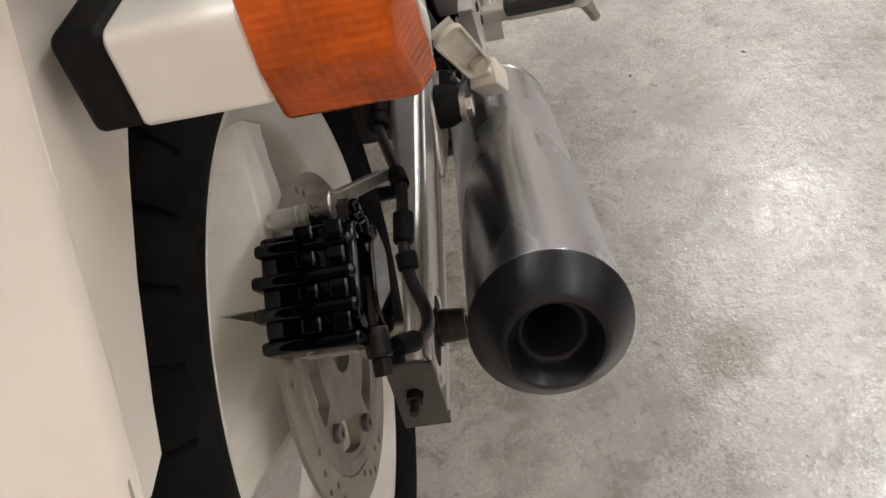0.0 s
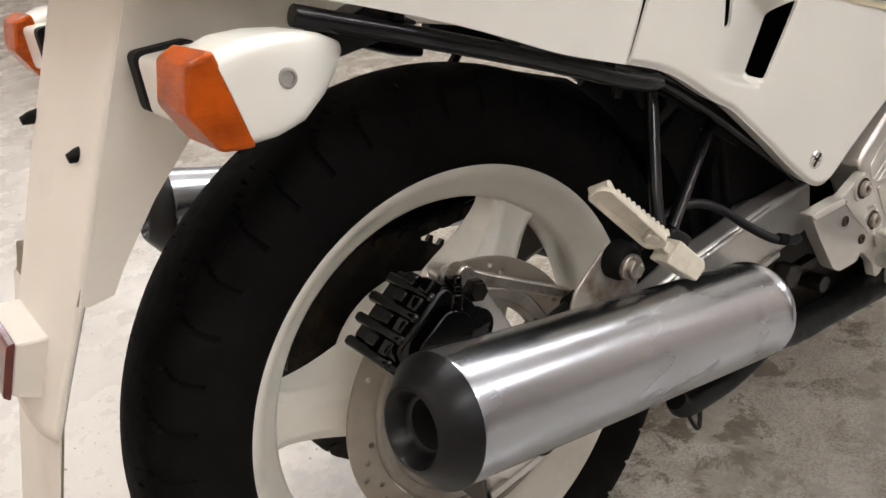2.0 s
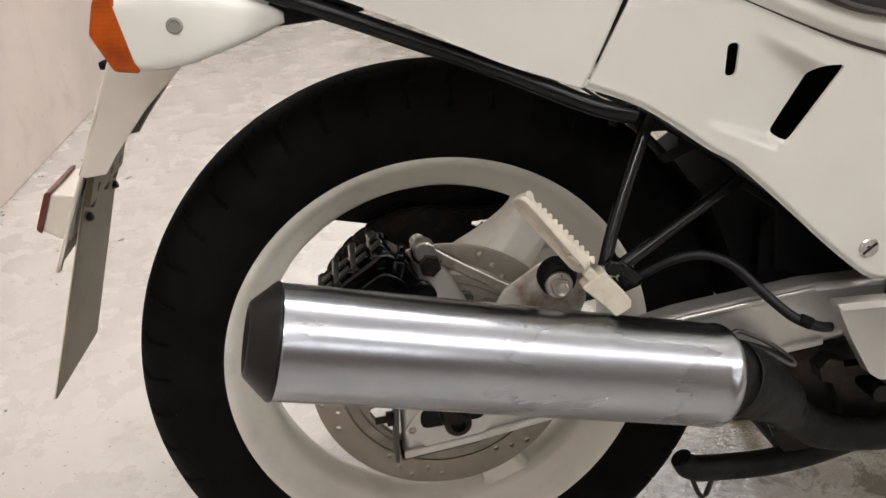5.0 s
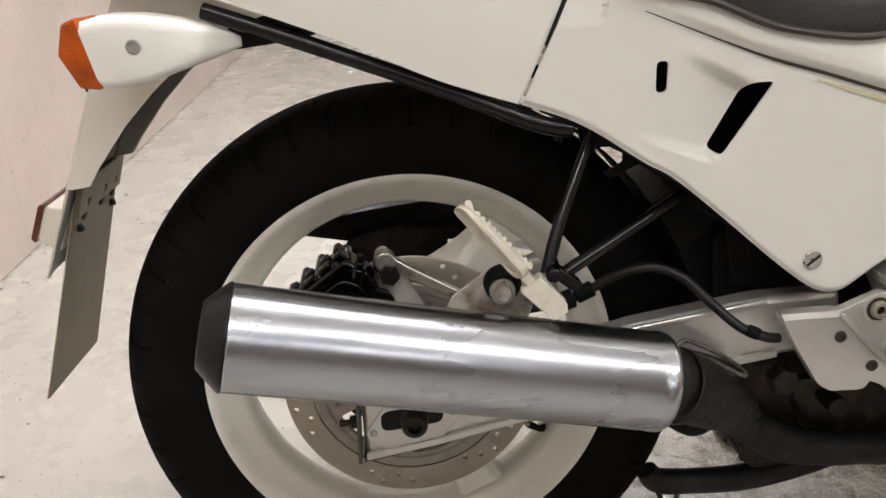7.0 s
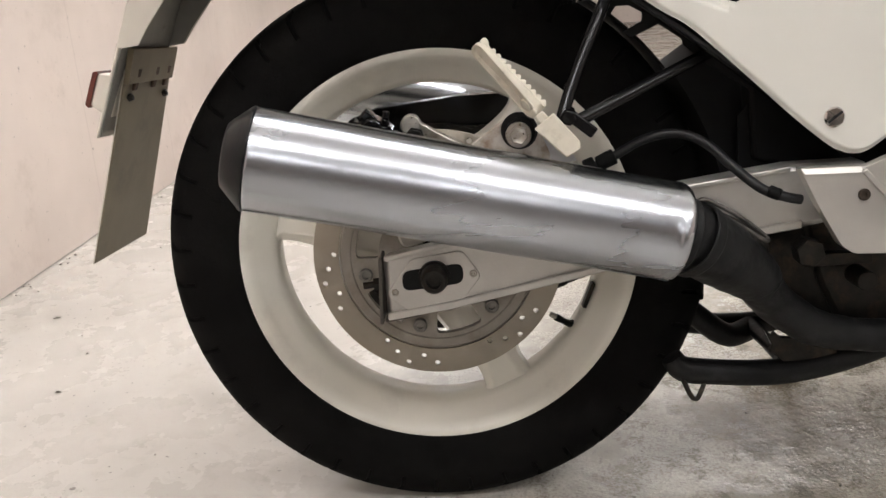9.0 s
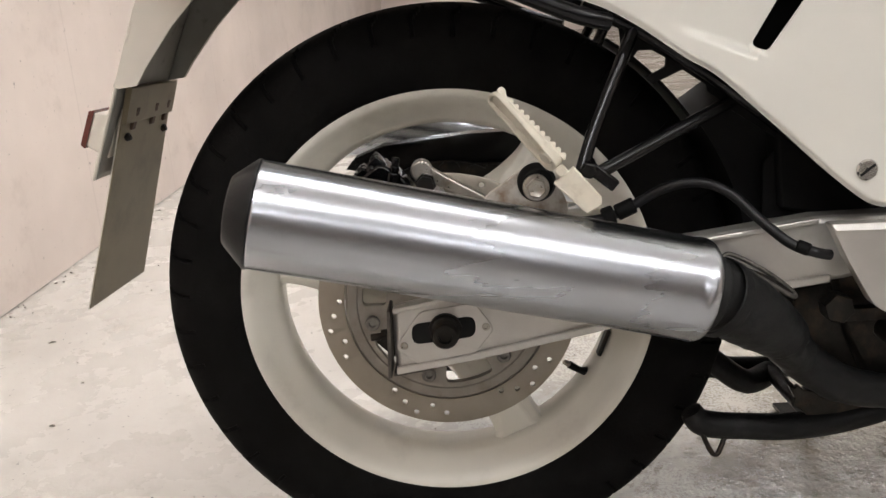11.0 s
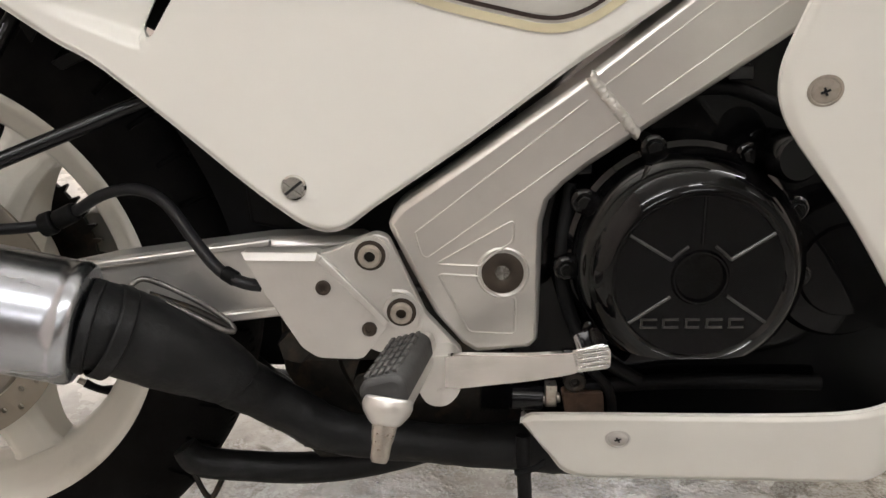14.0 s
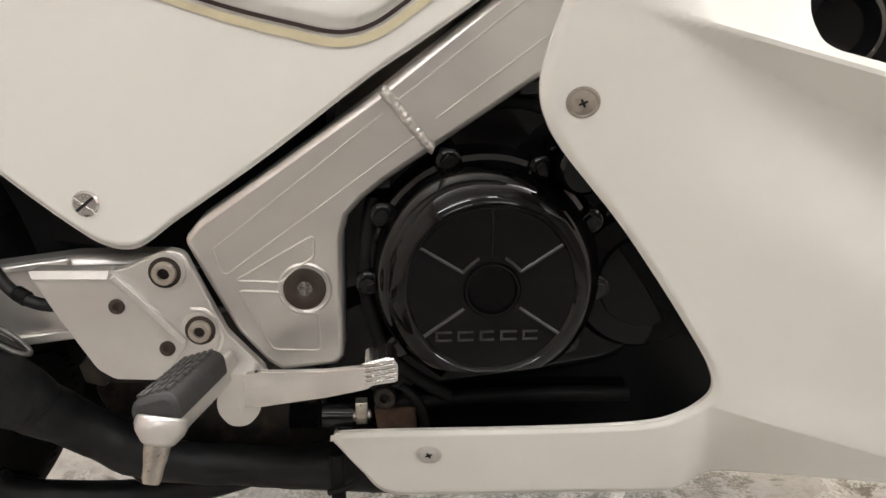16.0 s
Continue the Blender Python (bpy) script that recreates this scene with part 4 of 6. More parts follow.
for s in (1, -1):
    bm = bmesh.new()
    run = [(0.246, 0.2235, 0.0490, 0.0370), (0.2630, 0.2160, 0.0415, 0.0365), (0.2825, 0.2065, 0.0290, 0.0365), (0.3081, 0.1945, 0.0105, 0.0345), (0.3335, 0.1815, -0.0090, 0.0298), (0.345, 0.176, -0.0200, 0.0270), (0.3500, 0.1715, -0.0278, 0.0245), (0.3776, 0.148, -0.0592, 0.0222),
           (0.4175, 0.142, -0.0880, 0.0215), (0.459, 0.142, -0.1005, 0.0195), (0.506, 0.142, -0.1050, 0.0185), (0.5594, 0.142, -0.110, 0.0195), (0.62, 0.140, -0.110, 0.025), (0.70, 0.135, -0.112, 0.03), (0.86, 0.125, -0.115, 0.033)]
    tube(bm, [(x, -y * s, z) for x, y, z, r in run], [r for x, y, z, r in run], 40, 10)
    bm.normal_update()
    for v in bm.verts:
        v.co += v.normal * (0.0012 * noise.noise(v.co * 45) + 0.0007 * noise.noise(v.co * 130))
    pipe = part("exhaust_pipe", bm, PIPE_BLACK, bike, "matt black exhaust pipe with wrinkled wrap")
    bm = bmesh.new()
    ax = Vector((0.33, 0.17 * s, -0.22))
    lathe(bm, [(0.0, 0.0382), (0.001, 0.0396), (0.013, 0.0396), (0.014, 0.0382)], (0.260, -0.2215 * s, 0.043), ax, 48)
    part("pipe_clamp", bm, PIPE_BLACK, pipe, "black clamp band", bevel=0.001)
    bm = bmesh.new()
    loop = [(0.275, 0.193, 0.0695), (0.284, 0.187, 0.0735), (0.300, 0.183, 0.0665), (0.325, 0.179, 0.0510), (0.346, 0.177, 0.0345), (0.3550, 0.1800, 0.0245), (0.347, 0.186, 0.0270), (0.325, 0.191, 0.0420), (0.300, 0.196, 0.0575), (0.282, 0.198, 0.0655), (0.275, 0.193, 0.0695)]
    tube(bm, [(x, -y * s, z) for x, y, z in loop], 0.0025, 10)
    clip = part("clamp_spring", bm, WIRE, pipe, "greasy wire clip on the joint")
    bm = bmesh.new()
    tube(bm, [(x, -y * s, z) for x, y, z in ((0.290, 0.1925, 0.062), (0.325, 0.1855, 0.044), (0.351, 0.180, 0.026))], [0.0030, 0.0040, 0.0032], 10)
    part("clip_tongue", bm, DARK_STEEL, pipe, "greasy steel clip tongue")
    # collar in steps between can and pipe
    for x0, x1, r in ((0.247, 0.256, 0.0390),):
        f = lambda x: Vector((x, -(0.2265 - 0.20 * (x - 0.246)) * s, 0.049 - 0.36 * (x - 0.246) - 6 * max(x - 0.262, 0) ** 2))
        bm = bmesh.new()
        cyl(bm, f(x0), f(x1), r, seg=40)
        part("collar", bm, PIPE_BLACK, pipe, bevel=0.0015)

# silencer bracket and its rubber-mounted bolt
bm = bmesh.new()
slab(bm, rounded([(0.036, 0.128), (0.046, 0.146), (0.084, 0.172), (0.104, 0.171), (0.118, 0.154), (0.128, 0.130), (0.120, 0.112), (0.050, 0.120)], 0.006), -0.190, -0.1865)
hang = part("silencer_bracket", bm, RUSTY_PLATE, bike, "rust-stained bright silencer bracket", bevel=0.0012)
bm = bmesh.new()
lathe(bm, [(0, 0), (0, 0.0185), (0.010, 0.0185), (0.020, 0.0145), (0.020, 0)], (0.096, -0.190, 0.158), AXIS, 36)
part("rubber_bush", bm, SOFT_BLACK, hang, "black rubber bush", bevel=0.001)
bm = bmesh.new()
lathe(bm, [(0, 0), (0, 0.0128), (0.004, 0.0128), (0.005, 0.0118), (0.005, 0)], (0.094, -0.2095, 0.1555), AXIS, 36)
part("washer", bm, STEEL, hang)
bm = bmesh.new()
lathe(bm, [(0, 0), (0, 0.0098), (0.0055, 0.0098), (0.0065, 0.0085), (0.0050, 0.0060), (0.0050, 0)], (0.094, -0.2142, 0.1555), AXIS, 6)
part("bolt_head", bm, STEEL, hang, bevel=0.0008)


# ---- rear grab rail tubes, struts and passenger pegs
def frame_tubes(s):
    bm = bmesh.new()
    tube(bm, [(-0.163, -0.168 * s, 0.436), (-0.06, -0.176 * s, 0.396), (0.05, -0.184 * s, 0.351), (0.120, -0.189 * s, 0.320), (0.150, -0.190 * s, 0.309), (0.170, -0.185 * s, 0.304)], [0.0078, 0.0078, 0.0078, 0.0082, 0.0085, 0.0085], 18)
    rail = part("grab_rail", bm, SATIN_BLACK, bike, "scuffed black tube rail under the tail", bevel=0.001)
    for t in (0.27, 0.62):
        x = -0.163 + t * 0.30
        bm = bmesh.new()
        cyl(bm, (x, -0.1695 * s, 0.447 - t * 0.125), (x + 0.004, -0.166 * s, 0.458 - t * 0.125), 0.0055, seg=14)
        part("rail_stud", bm, SATIN_BLACK, rail)
    bm = bmesh.new()
    tube(bm, [(0.138, -0.2085 * s, 0.168), (0.153, -0.192 * s, 0.205), (0.183, -0.166 * s, 0.265), (0.200, -0.150 * s, 0.298), (0.214, -0.138 * s, 0.330)], 0.0065, 14)
    part("strut", bm, SATIN_BLACK, bike, "black tube strut")
    bm = bmesh.new()
    tube(bm, [(0.152, -0.206 * s, 0.164), (0.215, -0.178 * s, 0.188), (0.274, -0.152 * s, 0.2105)] + ([(0.310, -0.136, 0.224)] if s > 0 else []), 0.0066, 14)
    part("strut", bm, SATIN_BLACK, bike, "black tube strut")
    bm = bmesh.new()
    box(bm, (0, 0, 0), (0.030, 0.020, 0.012), pose(0.158, -0.207 * s, 0.162, 0, 40, 0))
    cyl(bm, (0.143, -0.222 * s, 0.170), (0.147, -0.190 * s, 0.172), 0.0085, seg=6)
    part("peg_lug", bm, SATIN_BLACK, bike, "black peg lug", bevel=0.002)
    # folded passenger peg
    p, q = Vector((0.0605, -0.2160 * s, 0.2400)), Vector((0.1165, -0.2290 * s, 0.1775))
    d = (q - p)
    L = d.length
    ex = d.normalized()
    ey = Vector((0, -s, 0))
    ey = (ey - ex * ey.dot(ex)).normalized()
    ez = ex.cross(ey) * s
    if ez.z < 0:
        ez = -ez
    M0 = Matrix.Translation(p) @ Matrix((ex, ey, ez)).transposed().to_4x4()
    ey, ez = 0.88 * ey + 0.47 * ez, 0.88 * ez - 0.47 * ey
    M = Matrix.Translation(p) @ Matrix((ex, ey, ez)).transposed().to_4x4()

    def skew(bm, poly, y0, y1, m=M0):
        return slab(bm, poly, y0, y1, m)

    # a trough with a rounded head: its hollow looks down and back, its ribbed pad up and ahead
    bm = bmesh.new()
    rings = []
    for inset, h in ((0.0015, 0.003), (0.0, 0.0015), (0.0, -0.0080), (0.0006, -0.0088), (0.0018, -0.0088), (0.0026, -0.0075), (0.0036, -0.0012)):
        x0, x1, w0, w1 = -0.008 + inset, L - 0.002 - inset * 2.2, 0.0128 - inset, 0.0118 - inset
        ring = rounded([(x0, -w0), (x1, -w1), (x1, w1), (x0, w0)], 0.0115 - inset, 6)
        rings.append([M @ Vector((x, y, h * (0.42 + 0.58 * clamp(x / L)) if h < 0 else h - 0.001)) for x, y in ring])
    for r in rings:
        r.append(r[0])
    sheet(bm, rings)
    bmesh.ops.remove_doubles(bm, verts=bm.verts[:], dist=1e-6)
    bmesh.ops.holes_fill(bm, edges=bm.edges[:], sides=80)
    tray = part("peg_tray", bm, PEG_CREAM, bike, sharp=50)
    bm = bmesh.new()
    lathe(bm, [(0, 0), (0, 0.0070), (0.005, 0.0070), (0.0062, 0.006), (0.0062, 0)], M @ Vector((L - 0.016, 0.002, -0.002)), -ez, 24)
    pivot = part("peg_boss", bm, PEG_CREAM, bike)
    bm = bmesh.new()
    skew(bm, rounded([(L - 0.002, -0.008), (L + 0.012, -0.008), (L + 0.012, 0.002), (L - 0.002, 0.002)], 0.003), -0.009, 0.009)
    skew(bm, rounded([(L + 0.006, -0.016), (L + 0.048, -0.013), (L + 0.051, 0.002), (L + 0.046, 0.007), (L + 0.008, 0.008)], 0.002), -0.011, 0.013)
    peg = part("passenger_peg", bm, PEG_CREAM, bike, "cream painted folding passenger peg", bevel=0.0015)
    tray.parent = peg
    pivot.parent = peg
    bm = bmesh.new()
    skew(bm, rounded([(-0.005, 0.001), (L - 0.002, 0.001), (L - 0.002, 0.0045), (0.004, 0.0045), (-0.001, 0.0085), (-0.005, 0.0085), (-0.007, 0.005)], 0.002, 3), -0.0100, 0.0100, M)
    part("peg_pad", bm, PEG_CREAM, peg, "ribbed peg pad")
    n = 11
    for k in range(n):
        bm = bmesh.new()
        x = 0.010 + k * (L - 0.016) / (n - 1)
        a, b = M @ Vector((x, -0.0103, 0.0045)), M @ Vector((x, 0.0103, 0.0045))
        cyl(bm, a, b, 0.0025, seg=10)
        part("pad_rib", bm, PEG_CREAM, peg)


frame_tubes(1)
frame_tubes(-1)

# subframe rail and inner mudguard behind the side cover
for s, run in ((1, [(0.150, 0.150, 0.324), (0.212, 0.150, 0.290), (0.300, 0.150, 0.228), (0.400, 0.146, 0.150), (0.450, 0.140, 0.110)]), (-1, [(0.150, 0.140, 0.338), (0.212, 0.135, 0.314), (0.300, 0.132, 0.278), (0.355, 0.130, 0.244), (0.450, 0.130, 0.150)])):
    bm = bmesh.new()
    tube(bm, [(x, -y * s, z) for x, y, z in run], 0.0075 if s > 0 else 0.010, 12)
    part("subframe_rail", bm, SATIN_BLACK, bike, "black subframe tube")
bm = bmesh.new()
slab(bm, [(0.165, 0.318), (0.1860, 0.3000), (0.1885, 0.2805), (0.1975, 0.2640), (0.2050, 0.2748), (0.2189, 0.2746), (0.2325, 0.2668), (0.2321, 0.2581), (0.2115, 0.2479), (0.2196, 0.2411), (0.2493, 0.2538), (0.2734, 0.2373), (0.2749, 0.2310), (0.3000, 0.2100), (0.3300, 0.1900), (0.3450, 0.1800), (0.3000, 0.2400), (0.2500, 0.2740), (0.2000, 0.3070), (0.1700, 0.3240)], -0.142, -0.138)
part("subframe_gusset", bm, SOFT_BLACK, bike, "black subframe gusset and brace", bevel=0.001)
bm = bmesh.new()
tube(bm, [(0.1655, -0.138, 0.284), (0.177, -0.138, 0.309)], 0.0055, 10, 1)
part("subframe_brace", bm, SATIN_BLACK, bike)
bm = bmesh.new()
cyl(bm, (0.284, -0.142, 0.215), (0.292, -0.147, 0.217), 0.0045, seg=10)
part("strut_bolt", bm, STEEL, bike, "bright bolt at the strut end")
bm = bmesh.new()
inner, outer = [], []
for k in range(17):
    a = radians(6 + k * 28.5 / 16)
    inner.append((0.342 * math.cos(a), 0.342 * math.sin(a)))
    outer.append((0.420 * math.cos(a), 0.420 * math.sin(a)))
slab(bm, inner + outer[::-1], -0.082, 0.082)
inner, outer = [], []
for k in range(9):
    a = radians(34.5 + k * 22 / 8)
    inner.append((0.341 * math.cos(a), 0.341 * math.sin(a)))
    outer.append((0.3445 * math.cos(a), 0.3445 * math.sin(a)))
slab(bm, inner + outer[::-1], -0.045, 0.045)
slab(bm, [(0.346, 0.050), (0.46, 0.06), (0.48, 0.16), (0.42, 0.185), (0.375, 0.185), (0.345, 0.150), (0.345, 0.11)], -0.105, -0.100)
slab(bm, [(0.346, 0.050), (0.46, 0.06), (0.48, 0.16), (0.42, 0.185), (0.375, 0.185), (0.345, 0.150), (0.345, 0.11)], 0.100, 0.105)
part("inner_mudguard", bm, SOFT_BLACK, bike, "black plastic inner mudguard")
bm = bmesh.new()
slab(bm, [(0.36, 0.10), (0.56, 0.06), (0.60, 0.20), (0.60, 0.38), (0.22, 0.42), (0.19, 0.36), (0.222, 0.316), (0.268, 0.283), (0.320, 0.254), (0.354, 0.232), (0.354, 0.18)], -0.115, 0.115)
part("battery_box", bm, SOFT_BLACK, bike, "black box behind the side cover", bevel=0.004)

# ---- white bodywork
LOW = [(0.122, 0.333), (0.163, 0.317), (0.195, 0.299), (0.239, 0.268), (0.271, 0.248), (0.322, 0.203), (0.373, 0.156), (0.408, 0.1265), (0.424, 0.116), (0.440, 0.1115), (0.456, 0.115), (0.482, 0.134), (0.506, 0.1505), (0.564, 0.191), (0.637, 0.246), (0.676, 0.272), (0.724, 0.305), (0.80, 0.358)]
HIGH = [(0.166, 0.424), (0.200, 0.426), (0.235, 0.424), (0.266, 0.420), (0.297, 0.413), (0.352, 0.390), (0.407, 0.377), (0.430, 0.374), (0.446, 0.373), (0.460, 0.373), (0.472, 0.376), (0.500, 0.390), (0.564, 0.42), (0.637, 0.45), (0.676, 0.46), (0.724, 0.47), (0.80, 0.48)]
SEAM = [(0.236, 0.411), (0.322, 0.374), (0.365, 0.357), (0.411, 0.342), (0.465, 0.323), (0.537, 0.3), (0.585, 0.288), (0.608, 0.283), (0.625, 0.2825), (0.643, 0.288), (0.662, 0.300), (0.700, 0.328), (0.80, 0.40)]


def cover_y(x, z):
    y = -0.1855 - 0.062 * (z - 0.11) - 0.012 * ease((x - 0.45) / 0.25)
    zs = along(SEAM, x)
    if x > 0.20:
        k = ease((x - 0.20) / 0.12)
        y -= k * 0.007 * ease((z - zs) / 0.010)
        y += k * 0.30 * max(z - zs - 0.018, 0) * (1 + 5 * max(z - zs - 0.018, 0))
    else:
        y += 0.20 * max(z - 0.40, 0)
    # the air scoop: a hollow that deepens towards its slot
    dx, dz = x - 0.309, z - 0.267
    up, left = dx * 0.458 + dz * 0.889, -dx * 0.889 + dz * 0.458
    edge = (x - 0.316) * -0.807 + (z - 0.269) * 0.590           # from the slot's front edge
    if edge > 0.0 and left < 0.098:
        side = ease((up + 0.007 + 0.10 * max(left, 0)) / 0.011) * ease((0.080 + 0.02 * left - up) / 0.016)
        y += 0.018 * side * ease(1 - max(left, 0) / 0.098) * ease((edge - 0.006) / 0.005)
    return y


def side_cover(s):
    bm = bmesh.new()
    # the far one is cut higher over the wheel
    base = [(x, z if s > 0 else z + 0.07 * ease((x - 0.12) / 0.05) * (1 - ease((x - 0.40) / 0.10))) for x, z in LOW]
    low, high = [tuple(v) for v in catmull(base, 12)], [tuple(v) for v in catmull([HIGH[min(i, len(HIGH) - 1)] for i in range(len(LOW))], 12)]
    rows = []
    nv = 80
    for (xb, zb), (xt, zt) in zip(low, high):
        row = [(xb + 0.0, s * (cover_y(xb, zb) + 0.022), zb + 0.004), (xb, s * (cover_y(xb, zb) + 0.010), zb + 0.0008), (xb, s * (cover_y(xb, zb) + 0.004), zb)]
        for k in range(nv + 1):
            f = k / nv
            f = f ** 1.15
            x, z = xb + (xt - xb) * f, zb + (zt - zb) * f
            near = math.hypot(0, (zt - zb) * f)
            row.append((x, s * (cover_y(x, z) + 0.004 * (1 - ease(near / 0.006))), z + (0.0004 if k == 0 else 0)))
        rows.append(row)
    sheet(bm, rows)
    ob = part("side_cover", bm, WHITE, bike, "white side cover with a scoop slot", solid=0.003, sharp=50, out=(0, -s, 0))
    hole = bmesh.new()
    slab(hole, rounded([(0.3400, 0.3375), (0.3625, 0.3375), (0.3150, 0.2685), (0.3040, 0.2750)], 0.006), s * -0.23, s * -0.155)
    slab(hole, rounded([(0.248, 0.364), (0.2595, 0.364), (0.2595, 0.3345), (0.248, 0.3345)], 0.0055), s * -0.23, s * -0.170)
    cut(ob, hole)
    return ob


cover = side_cover(1)
side_cover(-1)
bolt("cover_screw", cover, (0.416, cover_y(0.416, 0.151) + 0.001, 0.151), 0.0105, 0.004, CHROME, slot=-38, label="bright slotted screw")
# a dark bar in the cut slot paints its shade
bm = bmesh.new()
box(bm, (0, 0, 0), (0.0175, 0.0024, 0.0022), Matrix.Translation((0.416, cover_y(0.416, 0.151) - 0.0024, 0.151)) @ pose(0, 0, 0, 0, -38, 0))
part("screw_slot", bm, SOOT_AND_SHADE, cover, "dark bar for the shade in the screw slot")


def ribbon(line, off, width, x0, x1, lift):
    """A thin strip that follows the cover's surface along a line."""
    bm = bmesh.new()
    pts = [p for p in [tuple(v) for v in catmull(line, 8)] if x0 <= p[0] <= x1]
    rows = [[], []]
    for i, (x, z) in enumerate(pts):
        a, b = Vector(pts[max(i - 1, 0)]), Vector(pts[min(i + 1, len(pts) - 1)])
        t = (b - a).normalized()
        n = Vector((-t.y, t.x))
        w = width * min(1, 0.25 + i / 22)
        for r, k in ((0, -0.5), (1, 0.5)):
            q = Vector((x, z)) + n * (off + k * w)
            rows[r].append((q.x, cover_y(q.x, q.y) - lift, q.y))
    return sheet(bm, rows)


part("pinstripe", ribbon(SEAM, -0.001, 0.0032, 0.236, 0.72, 0.0020), STRIPE, cover, "thin dark brown pinstripe")
part("pinstripe", ribbon(SEAM, -0.0085, 0.0065, 0.40, 0.70, 0.0017), GOLD, cover, "pale gold pinstripe")

# seat
bm = bmesh.new()
edge = [(0.21, 0.432), (0.266, 0.420), (0.297, 0.412), (0.352, 0.388), (0.407, 0.3755), (0.446, 0.371), (0.472, 0.374), (0.500, 0.388), (0.53, 0.405)]
fine = [tuple(v) for v in catmull(edge, 6)]
rows = []
for x, z in fine:
    row = []
    yb = cover_y(x, z) - 0.004
    for k in range(25):
        f = k / 24
        a = math.pi * f
        yy = yb * math.cos(a)
        zz = z + 0.075 * abs(math.sin(a)) ** 0.5 * (0.6 + 0.4 * ease((x - 0.2) / 0.1))
        row.append((x, yy, zz))
    rows.append([(x, yb + 0.012, z - 0.004)] + row + [(x, -yb - 0.012, z - 0.004)])
sheet(bm, rows)
seat = part("seat", bm, SEAT, bike, "black vinyl saddle")
bm = bmesh.new()
pts = [(x, cover_y(x, z) - 0.0055, z + 0.002) for x, z in fine]
tube(bm, pts, 0.0035, 8, 1)
part("piping", bm, STRIPE, seat, "dark brown seat piping")

# tail cowl, one on each flank, and the middle over it
TAIL = [(-0.31, 0.498), (-0.22, 0.470), (-0.131, 0.438), (-0.041, 0.402), (0.039, 0.364), (0.085, 0.346), (0.1195, 0.3335)]
for s in (1, -1):
    bm = bmesh.new()
    rows = []
    for x, z in [tuple(v) for v in catmull(TAIL, 6)]:
        base = -0.150 - 0.048 * ease((x + 0.35) / 0.40)
        top = 0.540 + 0.02 * ease(-x / 0.3)
        row = [(x, s * (base + 0.02), z + 0.003), (x, s * (base + 0.004), z)]
        for k in range(14):
            f = k / 13
            zz = z + (top - z) * f
            sh = (zz - z) * 0.47 * ease((x + 0.05) / 0.15)
            row.append((x + sh, s * (base + 0.03 * f * f - 0.004 * math.sin(math.pi * f)), zz))
        rows.append(row)
    sheet(bm, rows)
    tail = part("tail_cowl", bm, WHITE, bike, "white tail cowl", solid=0.003, sharp=50, out=(0, -s, 0))
bm = bmesh.new()
slab(bm, [(-0.31, 0.500), (-0.22, 0.500), (0.20, 0.45), (0.24, 0.52), (0.16, 0.56), (-0.30, 0.57)], -0.128, 0.128)
part("tail_top", bm, WHITE, tail, bevel=0.02)
# shaded underside between cowl and mudguard
bm = bmesh.new()
slab(bm, rounded([(-0.222, 0.500), (-0.238, 0.440), (-0.215, 0.412), (-0.16, 0.418), (-0.02, 0.395), (0.10, 0.362), (0.17, 0.37), (0.10, 0.44), (-0.12, 0.49)], 0.01), -0.105, 0.105)
part("undertail", bm, GUARD, bike, "pale plastic undertail", bevel=0.012)


# rear mudguard: back plate with side flanges, rubber stops, number plate, reflector
bm = bmesh.new()
back = [(-0.235, 0.500), (-0.269, 0.424), (-0.291, 0.376), (-0.316, 0.320), (-0.338, 0.268), (-0.360, 0.220), (-0.383, 0.168)]
hw = [0.096, 0.095, 0.094, 0.092, 0.088, 0.082, 0.075]
rows = []
for (x, z), w in zip([tuple(v) for v in catmull(back, 5)], np.interp(np.linspace(0, 6, 31), range(7), hw)):
    row = []
    for k in range(21):
        f = -1 + 2 * k / 20
        row.append((x - 0.008 * (1 - f ** 4), f * w * (1.15 if f < 0 else 0.84), z - 0.003 * (1 - f * f)))
    rows.append(row)
sheet(bm, rows)
guard = part("rear_mudguard", bm, GUARD, bike, "white plastic rear mudguard", solid=0.003, sharp=60, out=(-1, 0, 0))
for s in (1, -1):
    bm = bmesh.new()
    fl = [(-0.235, 0.500), (-0.257, 0.450), (-0.281, 0.397), (-0.301, 0.350), (-0.318, 0.315), (-0.338, 0.268), (-0.333, 0.2655), (-0.314, 0.2675), (-0.302, 0.285), (-0.268, 0.326), (-0.235, 0.358), (-0.190, 0.395), (-0.16, 0.43), (-0.16, 0.49)]
    wide = 1.15 if s > 0 else 0.84
    slab(bm, fl, lambda x, z: s * wide * (-0.0935 + 0.0495 * (0.362 - z)), lambda x, z: s * wide * (-0.0905 + 0.0495 * (0.362 - z)))
    part("side_flange", bm, GUARD, guard, "white side flange")
    bm = bmesh.new()
    slab(bm, [(x + (0.003 if z > 0.3 and x < -0.2 and i < 5 else -0.002), z) for i, (x, z) in enumerate(fl)], lambda x, z: s * wide * (-0.0903 + 0.0495 * (0.362 - z)), lambda x, z: s * wide * (-0.0893 + 0.0495 * (0.362 - z)))
    part("flange_lining", bm, GREY_IN, guard, "dirty grey inside")
    bm = bmesh.new()
    lathe(bm, [(0, 0), (0, 0.0058), (0.012, 0.0054), (0.019, 0.0036), (0.0195, 0)], (-0.290, -0.072 if s > 0 else 0.062, 0.3655 if s > 0 else 0.3735), (-1, 0, -0.1), 18)
    part("rubber_stop", bm, SOFT_BLACK, guard, "black rubber stop")
bm = bmesh.new()
rows = []
